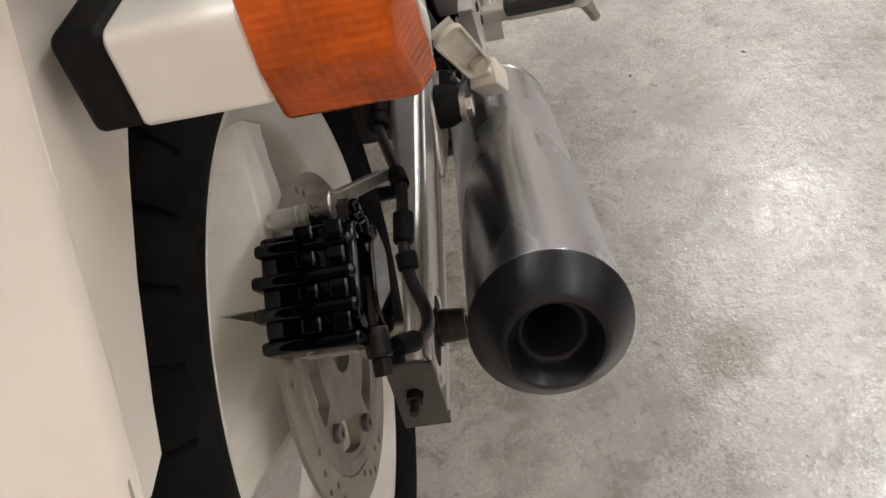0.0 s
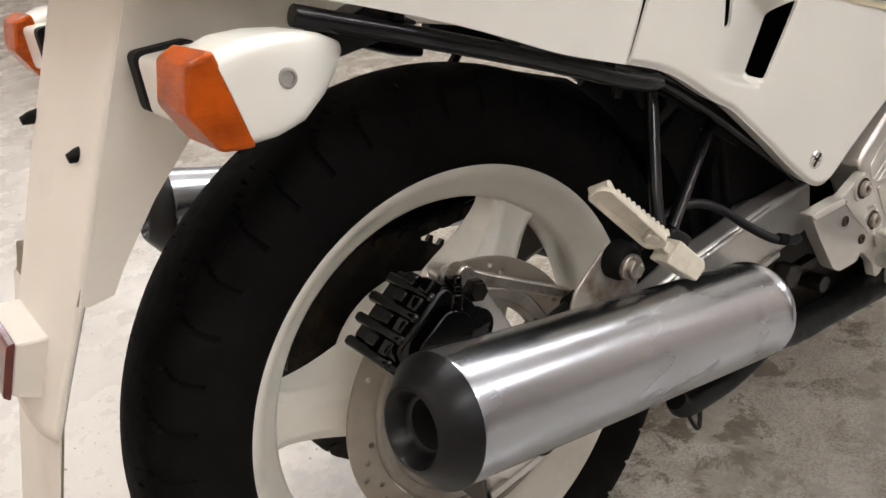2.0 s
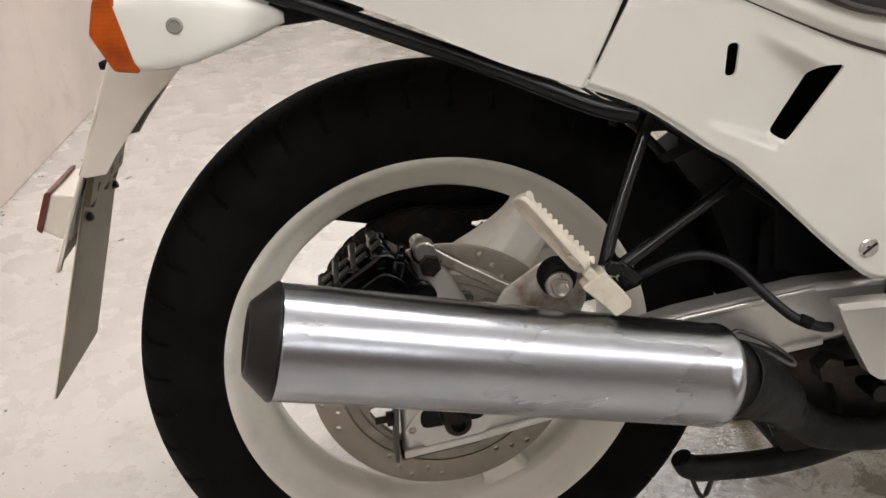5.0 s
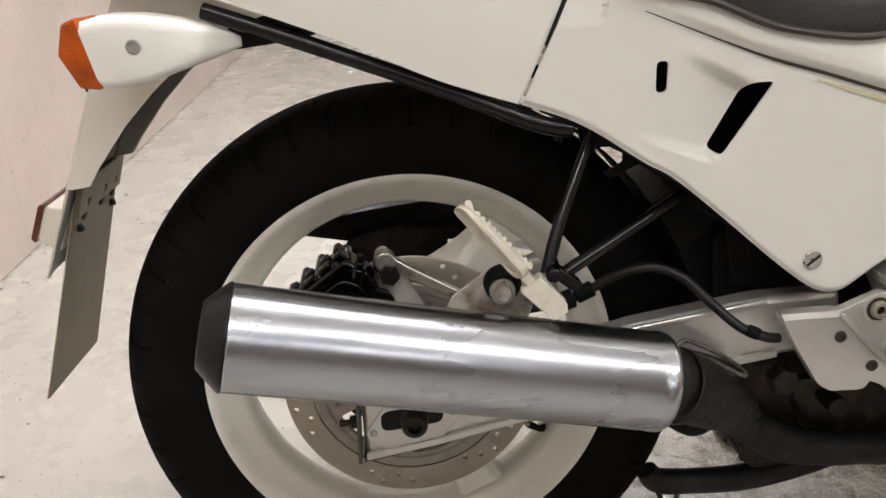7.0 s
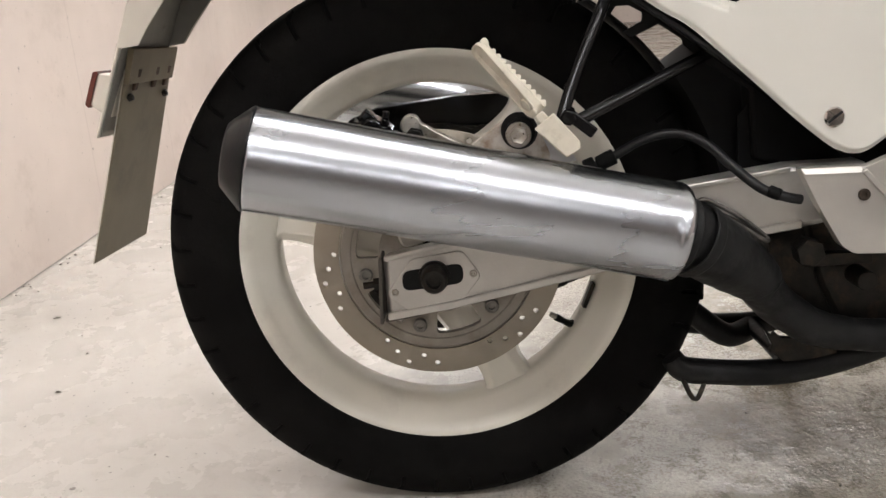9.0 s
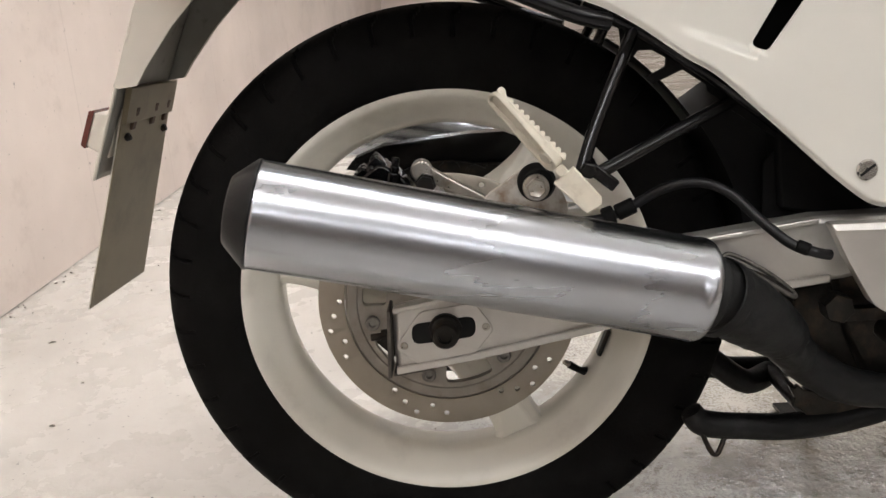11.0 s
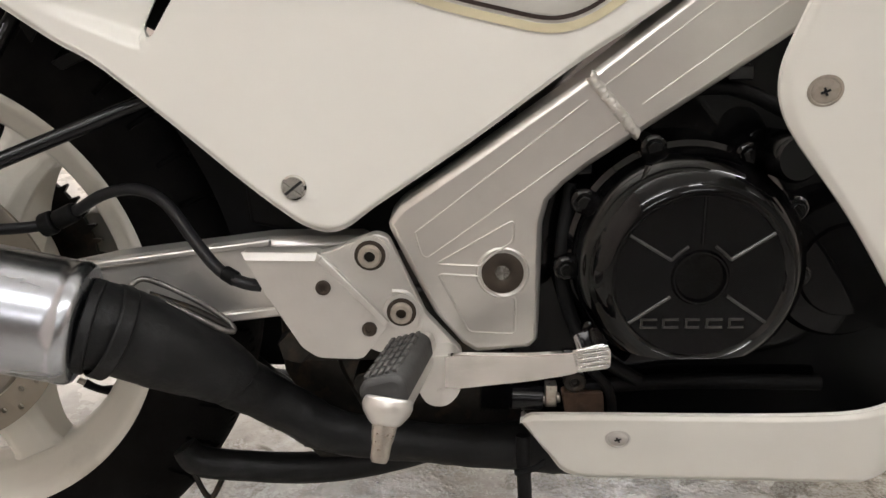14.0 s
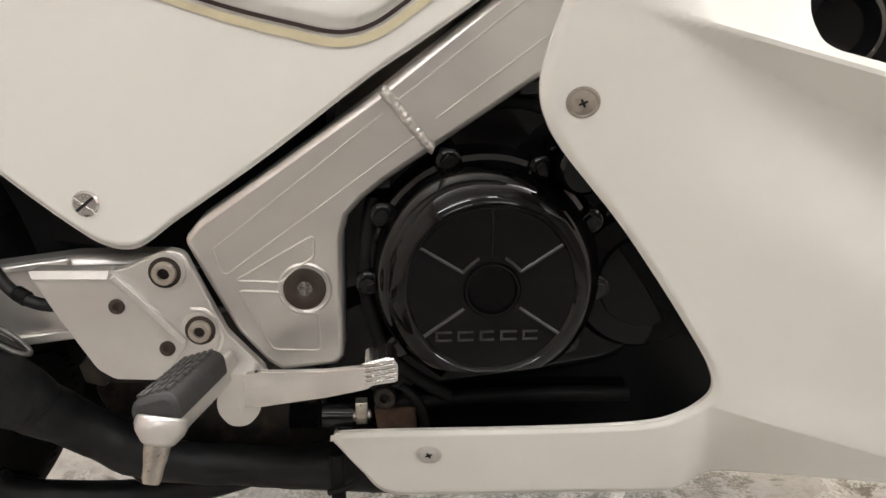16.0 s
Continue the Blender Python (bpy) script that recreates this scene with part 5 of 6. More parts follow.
for (x, z), w in zip([tuple(v) for v in catmull(back, 5)], np.interp(np.linspace(0, 6, 31), range(7), hw)):
    rows.append([(x - 0.008 * (1 - f ** 4) + 0.0045, f * (w - 0.002) * (1.15 if f < 0 else 0.84), z - 0.003 * (1 - f * f)) for f in [-1 + 2 * k / 20 for k in range(21)]])
sheet(bm, rows)
part("lining", bm, GREY_IN, guard, "dirty grey inside of the mudguard", solid=0.001, out=(1, 0, 0))

bm = bmesh.new()
verts = [(-0.346, -0.060, 0.242), (-0.346, 0.104, 0.242), (-0.414, 0.106, 0.012), (-0.421, -0.056, 0.012)]
a = [bm.verts.new(v) for v in verts]
b = [bm.verts.new((x - 0.0022, y, z - 0.0006)) for x, y, z in verts]
bm.faces.new(a)
bm.faces.new(b[::-1])
for i in range(4):
    bm.faces.new((a[i], b[i], b[(i + 1) % 4], a[(i + 1) % 4]))
plate = part("number_plate", bm, PLATE_BACK, bike, "number plate with a dirty beige back", bevel=0.0006)
bm = bmesh.new()
c = [bm.verts.new((x - 0.0024, y, z - 0.0006)) for x, y, z in verts]
d = [bm.verts.new((x - 0.0034, y, z - 0.0008)) for x, y, z in verts]
bm.faces.new(c)
bm.faces.new(d[::-1])
for i in range(4):
    bm.faces.new((c[i], d[i], d[(i + 1) % 4], c[(i + 1) % 4]))
part("plate_face", bm, GUARD, plate, "pale painted outer face")
# two dark hooks and a rust run where the holder grips the plate
for py in (-0.035, 0.030, 0.075):
    bm = bmesh.new()
    slab(bm, rounded([(-0.340, 0.240), (-0.350, 0.216), (-0.353, 0.216), (-0.347, 0.243)], 0.001), py, py + 0.010)
    part("holder_hook", bm, RUST, plate, "rusty holder hook", bevel=0.0006)
bm = bmesh.new()
slab(bm, rounded([(-0.340, 0.266), (-0.352, 0.226), (-0.346, 0.224), (-0.333, 0.264)], 0.002), -0.062, 0.100)
part("plate_holder", bm, PLATE_BACK, plate, "grimy plate holder strip")
for py, pz in ((0.085, 0.205), (-0.042, 0.208)):
    px = -0.346 - 0.295 * (0.242 - pz)
    bolt("plate_bolt", plate, (px, py, pz), 0.0045, 0.006, DARK_STEEL, axis=(1, 0, 0.3), socket=0.4)
# reflector
bm = bmesh.new()
M = pose(-0.374, -0.004, 0.214, 0, 22, 0)
slab(bm, rounded([(-0.018, -0.020), (0.010, -0.026), (0.010, 0.026), (-0.018, 0.020)], 0.004), -0.050, 0.050, M)
part("reflector", bm, GUARD, guard, "white reflector housing", bevel=0.002)
bm = bmesh.new()
slab(bm, rounded([(-0.0235, -0.020), (-0.0175, -0.023), (-0.0175, 0.023), (-0.0235, 0.020)], 0.002), -0.052, 0.052, M)
part("reflector_glass", bm, RED_GLASS, guard, "dull red reflector", bevel=0.0015)


# direction indicators
def indicator(s):
    bm = bmesh.new()
    # a shell that narrows ahead, lofted from the lens plane to its tip
    secs = [(-0.2400, -0.2465, -0.184, 0.3805, 0.4360), (-0.222, -0.2455, -0.181, 0.380, 0.4405), (-0.200, -0.2395, -0.173, 0.3825, 0.4385), (-0.175, -0.221, -0.163, 0.389, 0.4325), (-0.155, -0.200, -0.148, 0.394, 0.4245), (-0.140, -0.180, -0.142, 0.3985, 0.4165), (-0.131, -0.168, -0.144, 0.4015, 0.411)]
    rows = []
    for x, ya, yb, za, zb in secs:
        ring = rounded([(ya, za), (yb, za), (yb, zb), (ya, zb)], 0.012, 4)
        k = (x + 0.24) / 0.109
        rows.append([(x - 0.012 * (z - za) / (zb - za) * (1 - k), s * y, z) for y, z in ring])
    for r in rows:
        r.append(r[0])
    sheet(bm, rows)
    bmesh.ops.holes_fill(bm, edges=bm.edges[:], sides=60)
    bmesh.ops.remove_doubles(bm, verts=bm.verts[:], dist=1e-5)
    body = part("indicator", bm, WHITE, bike, "white direction indicator with orange lens", sharp=50)
    # lens: flat facets that meet in a ridge at half its height
    bm = bmesh.new()
    x, ya, yb, za, zb = secs[0]
    prof = [(-0.2390, za - 0.0006, 0.0), (-0.2590, za + 0.0010, 0.006), (-0.2735, 0.4095, 0.008), (-0.2665, zb - 0.0010, 0.007), (-0.2510, zb + 0.0042, 0.001)]
    sides = []
    for o, sg in ((ya, 1), (yb, -1)):
        sides.append([bm.verts.new((px, s * (o + sg * (d - 0.0006)), pz)) for px, pz, d in prof])
    bm.faces.new(sides[0])
    bm.faces.new(sides[1][::-1])
    for i in range(5):
        j = (i + 1) % 5
        bm.faces.new((sides[0][i], sides[1][i], sides[1][j], sides[0][j]))
    lens = part("lens", bm, ORANGE, body, "ribbed orange lens", bevel=0.0030, sharp=10)
    bm = bmesh.new()
    slab_pts = rounded([(-0.262, 0.390), (-0.218, 0.390), (-0.216, 0.408), (-0.222, 0.430), (-0.262, 0.430)], 0.006)
    slab(bm, slab_pts, -0.190 * s, -0.137 * s)
    part("stem", bm, WHITE, body, bevel=0.003)
    bm = bmesh.new()
    slab(bm, [(-0.239 + (cx + 0.239) * 1.06, 0.412 + (cz2 - 0.410) * 1.02) for cx, cz2 in slab_pts], -0.139 * s, -0.120 * s)
    part("rubber_base", bm, SOFT_BLACK, body, "black rubber stem base", bevel=0.003)
    bolt("lens_screw", body, (-0.2095, -0.2405 * s, 0.413), 0.0062, 0.003, GREY_IN, axis=(0, -s, 0), socket=0.7)
    bm = bmesh.new()
    slab(bm, rounded([(-0.150, 0.398), (-0.10, 0.402), (-0.06, 0.408), (-0.10, 0.430), (-0.145, 0.418)], 0.006), -0.166 * s, -0.135 * s)
    part("mount_bracket", bm, SATIN_BLACK, body, "black indicator bracket", bevel=0.003)


indicator(1)
indicator(-1)


# ---- alloy frame beam
FR = [(0.4905, 0.1225), (0.502, 0.1365), (0.564, 0.179), (0.641, 0.233), (0.691, 0.272), (0.76, 0.325), (0.80, 0.36), (0.86, 0.31), (0.79, 0.260), (0.689, 0.193), (0.650, 0.167), (0.632, 0.153), (0.620, 0.140), (0.6155, 0.122), (0.6135, 0.020), (0.606, 0.0135), (0.562, 0.0095), (0.551, 0.017), (0.5285, 0.044), (0.5075, 0.086)]
for s in (1, -1):
    bm = bmesh.new()
    slab(bm, FR, -0.198 * s, -0.150 * s)
    fr = part("frame_beam", bm, ALLOY, bike, "satin silver alloy frame beam", bevel=0.005)
    # pressed ribs along the beam
    for (xa, za), (xb, zb) in (((0.513, 0.115), (0.648, 0.2195)), ((0.523, 0.094), (0.681, 0.208)), ((0.659, 0.229), (0.80, 0.337)), ((0.690, 0.216), (0.83, 0.318))):
        bm = bmesh.new()
        tube(bm, [(xa, -0.1982 * s, za), (xb, -0.1982 * s, zb)], 0.0008, 6, 1)
        part("rib", bm, ALLOY, fr)
    bm = bmesh.new()
    tube(bm, [(0.513, -0.1982 * s, 0.115), (0.518, -0.1982 * s, 0.097), (0.523, -0.1982 * s, 0.094)], 0.0008, 6, 3)
    part("rib", bm, ALLOY, fr)
    # the lower gusset: raised rim round a shallow field
    for poly in ([(0.529, 0.0885), (0.592, 0.125), (0.592, 0.107), (0.575, 0.096), (0.566, 0.0865)], [(0.531, 0.080), (0.556, 0.029), (0.594, 0.027), (0.594, 0.060), (0.582, 0.060), (0.569, 0.068), (0.565, 0.078)]):
        bm = bmesh.new()
        pts = [(x, -0.1984 * s, z) for x, z in rounded(poly, 0.004)]
        tube(bm, pts + [pts[0]], 0.0010, 6, 1)
        part("rib", bm, ALLOY, fr)
    # weld bead
    bm = bmesh.new()
    pts, radii = [], []
    for k in range(61):
        f = k / 60
        pts.append((0.6485 + 0.0385 * f + 0.0006 * math.sin(k * 1.7), -0.1975 * s, 0.2385 - 0.0465 * f + 0.0005 * math.sin(k * 2.3)))
        radii.append(0.0044 + 0.0003 * math.sin(k * 1.25))
    tube(bm, pts, radii, 10, 1)
    part("weld_bead", bm, ALLOY, fr, "pale weld bead")
    bm = bmesh.new()
    lathe(bm, [(0, 0.0172), (0.0015, 0.0188), (0.0022, 0.0205), (0.001, 0.0220), (0, 0.0222)], (0.5835, -0.197 * s, 0.0805), (0, -s, 0), 40, closed=True)
    part("pivot_ring", bm, ALLOY, fr)
    bm = bmesh.new()
    lathe(bm, [(0, 0), (0, 0.0172), (0.002, 0.0172), (0.0028, 0.0158), (0.0022, 0.0075), (0.0010, 0.006), (0.0010, 0)], (0.5835, -0.197 * s, 0.0805), (0, -s, 0), 40)
    part("pivot_cap", bm, BROWN_CAP, fr, "brown tarnished pivot cap")

# ---- footrest hanger with heel plate
HG = [(0.404, 0.099), (0.437, 0.1015), (0.446, 0.103), (0.460, 0.109), (0.471, 0.113), (0.482, 0.1175), (0.492, 0.114), (0.500, 0.096), (0.521, 0.048), (0.550, 0.015), (0.549, -0.007), (0.540, -0.022), (0.530, -0.032), (0.520, -0.033), (0.515, -0.022), (0.512, -0.010), (0.490, 0.012), (0.466, 0.022), (0.42, 0.05)]
bm = bmesh.new()
slab(bm, rounded(HG, 0.004, 3), -0.208, -0.196)
hanger = part("footrest_hanger", bm, CAST, bike, "pale cast alloy footrest hanger", bevel=0.003)
bm = bmesh.new()
outer = [(0.3740, 0.1040), (0.4350, 0.1030), (0.4400, 0.1000), (0.4905, 0.0430), (0.4890, 0.0385), (0.4695, 0.0125), (0.4640, 0.0110), (0.4320, 0.0125), (0.4190, 0.0215), (0.3920, 0.0680)]
slab(bm, rounded(outer, 0.004, 3), -0.2125, -0.196)
part("heel_plate", bm, CAST, hanger, "flat pale alloy heel plate", bevel=0.0055)
bm = bmesh.new()
slab(bm, rounded([(0.4400, 0.1005), (0.4912, 0.0445), (0.4872, 0.0405), (0.4360, 0.0965)], 0.001, 2), -0.2150, -0.2085)
part("plate_rim", bm, CAST, hanger, bevel=0.0015)
bm = bmesh.new()
slab(bm, rounded([(0.3745, 0.1042), (0.4365, 0.1032), (0.4345, 0.0965), (0.3780, 0.0975)], 0.001, 2), lambda x, z: -0.2122 - 0.45 * (0.1042 - z), -0.2085)
part("plate_rim", bm, CAST, hanger, bevel=0.001)
for (x, z), r in (((0.4775, 0.1003), 0.0115), ((0.5013, 0.0520), 0.0110)):
    bm = bmesh.new()
    lathe(bm, [(0, 0.0), (0, r + 0.0045), (0.003, r + 0.0040), (0.0035, r + 0.001), (0.0035, 0)], (x, -0.2075, z), AXIS, 36)
    part("boss", bm, CAST, hanger)
    # dark disc that paints the shadow and dirt in the gap round the bolt
    bm = bmesh.new()
    lathe(bm, [(0, 0), (0, r + 0.001), (0.0042, r + 0.001), (0.0042, 0)], (x, -0.2075, z), AXIS, 36)
    part("shadow_washer", bm, BROWN_CAP, hanger, "dark disc for the shaded, dirty gap round the bolt")
    bolt("hanger_bolt", hanger, (x, -0.2112, z), r - 0.0022, 0.0060, SCREW, socket=0.52)
    bm = bmesh.new()
    cyl(bm, (x, -0.2138, z), (x, -0.2144, z), r * 0.46, seg=6)
    part("socket", bm, DARK_STEEL, hanger, "rusty hexagon socket")
for x, z in ((0.439, 0.0740), (0.475, 0.0380)):
    bolt("plate_bolt", hanger, (x, -0.2118, z), 0.0062, 0.003, BROWN_CAP, socket=0.42)
# raised edges round the hollow of the hanger
for line in ([(0.4940, 0.0690), (0.5050, 0.0680), (0.5120, 0.0600), (0.5165, 0.0500), (0.5160, 0.0395), (0.5095, 0.0285)],):
    bm = bmesh.new()
    tube(bm, [(x, -0.2082, z) for x, z in line], 0.0017, 8, 4)
    part("hanger_ridge", bm, CAST, hanger)
# brake light lug under the hanger
bm = bmesh.new()
slab(bm, rounded([(0.516, 0.010), (0.524, 0.024), (0.544, 0.024), (0.551, 0.008), (0.548, -0.010), (0.538, -0.021), (0.524, -0.021), (0.514, -0.008)], 0.008, 4), -0.207, -0.2345)
cyl(bm, (0.532, -0.2343, -0.006), (0.532, -0.2352, -0.006), 0.0022)
part("pedal_pivot", bm, CAST, hanger, bevel=0.002)

# footrest
bm = bmesh.new()
A, B = Vector((0.514, -0.240, 0.028)), Vector((0.4995, -0.336, 0.036))
ex = (B - A).normalized()
ez = Vector((-0.30, 0, 0.95))
ez = (ez - ex * ez.dot(ex)).normalized()
ey = ez.cross(ex)
FM = Matrix.Translation(A) @ Matrix((ex, ey, ez)).transposed().to_4x4()
L = (B - A).length


def prism(bm, sec, x0, x1, m):
    """A bar along x with the outline in y and z."""
    a = [bm.verts.new(m @ Vector((x0, y, z))) for y, z in sec]
    b = [bm.verts.new(m @ Vector((x1, y, z))) for y, z in sec]
    bm.faces.new(a)
    bm.faces.new(b[::-1])
    for i in range(len(sec)):
        bm.faces.new((a[i], b[i], b[(i + 1) % len(sec)], a[(i + 1) % len(sec)]))
    return bm


prism(bm, rounded([(-0.012, -0.014), (0.012, -0.014), (0.014, 0.001), (-0.014, 0.001)], 0.006), 0.004, L + 0.004, FM)
prism(bm, rounded([(-0.010, -0.014), (0.010, -0.014), (0.010, 0.008), (-0.010, 0.008)], 0.006), -0.030, 0.010, FM)
DOWN = Vector((-0.15, -0.43, -0.89)).normalized()
CUP = B + ex * 0.001 - ez * 0.001
lathe(bm, [(-0.004, 0), (-0.004, 0.0165), (0.002, 0.0175), (0.007, 0.0160), (0.015, 0.0100), (0.017, 0)], CUP, DOWN, 28)
rest = part("footrest", bm, CAST, bike, "alloy rider footrest with worn rubber", bevel=0.002)
bm = bmesh.new()
prism(bm, rounded([(-0.015, -0.003), (0.015, -0.003), (0.0172, 0.012), (0.0115, 0.0185), (-0.0115, 0.0185), (-0.0172, 0.012)], 0.004), 0.004, L + 0.006, FM)
part("rubber_pad", bm, RUBBER_SIDE, rest, "worn dark footrest rubber", bevel=0.004)
for i in range(5):
    for j in range(6):
        bm = bmesh.new()
        x = 0.016 + j * 0.0148
        y = -0.0104 + i * 0.0052
        box(bm, (x, y, 0.0184), (0.0112, 0.0034, 0.0036), FM)
        part("rubber_block", bm, GREY_RUBBER, rest, bevel=0.0006)
bm = bmesh.new()
lathe(bm, [(0, 0), (0, 0.0088), (0.010, 0.0076), (0.012, 0.0068), (0.022, 0.0064), (0.025, 0.005), (0.025, 0)], CUP + DOWN * 0.015, DOWN, 20)
part("feeler_bolt", bm, STEEL, rest, "worn feeler bolt")

# brake pedal
bm = bmesh.new()
slab(bm, rounded([(0.530, 0.021), (0.550, 0.027), (0.577, 0.031), (0.603, 0.0355), (0.633, 0.043), (0.650, 0.049), (0.650, 0.038), (0.633, 0.025), (0.603, 0.014), (0.577, 0.006), (0.548, -0.003), (0.530, -0.006)], 0.003, 3), lambda x, z: -0.232 - 0.40 * (x - 0.53) + 0.0, lambda x, z: -0.226 - 0.40 * (x - 0.53))
pedal = part("brake_pedal", bm, CHROME, bike, "chromed rear brake pedal", bevel=0.0015)
bm = bmesh.new()
TM = pose(0.644, -0.284, 0.050, 0, -8, 0)
slab(bm, rounded([(-0.013, -0.010), (0.011, -0.010), (0.013, 0.004), (0.008, 0.010), (-0.010, 0.008)], 0.003), -0.014, 0.014, TM)
for k in range(5):
    tube(bm, [TM @ Vector((-0.012, -0.0145, -0.007 + 0.0036 * k)), TM @ Vector((0.011, -0.0145, -0.0065 + 0.0036 * k))], 0.0013, 6, 1)
part("pedal_pad", bm, CHROME, pedal, "ribbed pedal pad", bevel=0.0012)

# ---- engine: casings, clutch cover
bm = bmesh.new()
slab(bm, [(0.585, -0.045), (0.66, -0.075), (0.95, -0.085), (1.05, 0.00), (1.02, 0.22), (0.90, 0.30), (0.74, 0.29), (0.64, 0.20), (0.585, 0.14)], -0.165, 0.165)
engine = part("engine", bm, COVER_BLACK, bike, "gloss black engine casing with round clutch cover", bevel=0.01)
CC = (0.7285, -0.19, 0.0935)
bm = bmesh.new()
lathe(bm, [(-0.03, 0.0), (-0.03, 0.094), (0.004, 0.094), (0.008, 0.090), (0.034, 0.088), (0.046, 0.084), (0.058, 0.076), (0.063, 0.0695), (0.0635, 0.066), (0.0610, 0.063), (0.0590, 0.062), (0.0590, 0.0)], CC, AXIS, 96)
clutch = part("clutch_cover", bm, GLOSS_BLACK, engine, "gloss black round clutch cover", sharp=30)
flat = bmesh.new()
box(flat, (0.7285, -0.25, 0.0935 - 0.094), (0.3, 0.2, 0.058))
cut(clutch, flat)
bm = bmesh.new()
lathe(bm, [(0.0570, 0.0628), (0.0605, 0.0628), (0.0605, 0.022), (0.063, 0.0205), (0.063, 0.0190), (0.059, 0.0175), (0.059, 0.0)], CC, AXIS, 72)
part("cover_face", bm, COVER_BLACK, clutch, "flat black middle of the cover", sharp=30)
# the lit ribs are painted paler for their highlights, the top one stays black
for a in (33, 90, 148, 215, 325):
    ca, sa = math.cos(radians(a)), math.sin(radians(a))
    bm = bmesh.new()
    tube(bm, [(CC[0] + 0.026 * ca, -0.2508, CC[2] + 0.026 * sa), (CC[0] + 0.063 * ca, -0.2508, CC[2] + 0.063 * sa)], 0.0014, 6, 1)
    part("cover_rib", bm, RIB_GLINT if a != 90 else GLOSS_BLACK, engine, "raised black rib, painted paler where it catches light")
for a, b in ((148, 112), (33, 68)):
    bm = bmesh.new()
    tube(bm, [(CC[0] + r * math.cos(radians(g)), -0.2508, CC[2] + r * math.sin(radians(g))) for g, r in ((a, 0.026), ((a + b) / 2, 0.0255), (b, 0.0265))], 0.0013, 6, 3)
    part("cover_rib", bm, RIB_GLINT, engine, "raised black rib, painted paler where it catches light")
# maker's mark as plain bars, in the paler highlight colour
for k, wd in enumerate((0.0125, 0.0125, 0.011, 0.0125, 0.0115)):
    bm = bmesh.new()
    x = 0.7285 - 0.0365 + k * 0.0165
    for dz in (-0.0032, 0.0032):
        box(bm, (x, -0.2510, 0.0570 + dz), (wd, 0.0016, 0.0016))
    box(bm, (x - wd / 2 + 0.001, -0.2510, 0.0570), (0.0016, 0.0016, 0.008))
    part("raised_mark", bm, RIB_GLINT, engine, "plain raised bars")
for a in (62, 108, 150, 185, 222, 318, 350, 25):
    ca, sa = math.cos(radians(a)), math.sin(radians(a))
    bm = bmesh.new()
    cyl(bm, (CC[0] + 0.094 * ca, -0.178, CC[2] + 0.094 * sa), (CC[0] + 0.094 * ca, -0.204, CC[2] + 0.094 * sa), 0.0105, seg=18)
    part("cover_lug", bm, GLOSS_BLACK, engine, bevel=0.003)
    bm = bmesh.new()
    cyl(bm, (CC[0] + 0.094 * ca, -0.204, CC[2] + 0.094 * sa), (CC[0] + 0.094 * ca, -0.208, CC[2] + 0.094 * sa), 0.0062, seg=6)
    part("cover_bolt", bm, GLOSS_BLACK, engine, bevel=0.0008)
bm = bmesh.new()
lathe(bm, [(-0.03, 0.062), (0.012, 0.062), (0.020, 0.057), (0.022, 0.040), (0.026, 0.038), (0.027, 0)], (0.862, -0.172, 0.080), AXIS, 64)
part("pulse_cover", bm, COVER_BLACK, engine, "gloss black round side cover")
bm = bmesh.new()
lathe(bm, [(0, 0), (0, 0.017), (0.05, 0.019), (0.055, 0.016), (0.056, 0)], (0.790, -0.185, 0.178), (0.15, -1, 0.05), 32)
part("filler_neck", bm, GLOSS_BLACK, engine, "gloss black filler neck")
bm = bmesh.new()
tube(bm, [(0.640, -0.178, 0.150), (0.632, -0.190, 0.100), (0.636, -0.190, 0.055), (0.655, -0.196, 0.015), (0.700, -0.190, -0.02)], 0.006, 10)
tube(bm, [(0.65, -0.172, -0.035), (0.74, -0.175, -0.028), (0.86, -0.175, -0.03)], 0.007, 10)
tube(bm, [(0.69, -0.17, 0.215), (0.76, -0.172, 0.225), (0.82, -0.17, 0.20)], 0.006, 10)
part("engine_hose", bm, SOFT_BLACK, engine, "black hoses over the casing")
for px, pz in ((0.636, 0.088), (0.645, 0.165), (0.765, 0.238), (0.70, 0.222)):
    bm = bmesh.new()
    box(bm, (px, -0.182, pz), (0.020, 0.02, 0.012))
    part("cable_clip", bm, SATIN_BLACK, engine, bevel=0.002)

# gearbox underside, suspension linkage, brake switch
bm = bmesh.new()
slab(bm, rounded([(0.415, 0.030), (0.58, 0.050), (0.64, 0.02), (0.90, -0.03), (0.90, -0.125), (0.62, -0.125), (0.53, -0.122), (0.465, -0.108), (0.435, -0.045)], 0.01), -0.120, 0.120)
sump = part("sump", bm, DARK_STEEL, bike, "greasy dark engine underside and linkage", bevel=0.006)
bm = bmesh.new()
cyl(bm, (0.405, -0.150, 0.004), (0.405, -0.172, 0.004), 0.016, seg=6)
box(bm, (0.44, -0.15, -0.008), (0.075, 0.014, 0.014), None)
cyl(bm, (0.465, -0.14, -0.03), (0.465, -0.175, -0.03), 0.011, seg=20)
part("linkage_bolt", bm, DARK_STEEL, sump, bevel=0.001)
bm = bmesh.new()
bellows = [(0, 0), (0, 0.0095)]
for k in range(9):
    bellows += [(0.0012 + 0.003 * k, 0.0130), (0.003 + 0.003 * k, 0.0095)]
lathe(bm, bellows + [(0.028, 0.0105), (0.054, 0.0105), (0.054, 0)], (0.565, -0.186, -0.036), (1, -0.02, -0.03), 24)
part("brake_switch", bm, SATIN_BLACK, sump, "black brake light switch")
bm = bmesh.new()
cyl(bm, (0.618, -0.188, -0.038), (0.634, -0.189, -0.036), 0.0045)
box(bm, (0.626, -0.188, -0.033), (0.010, 0.012, 0.020))
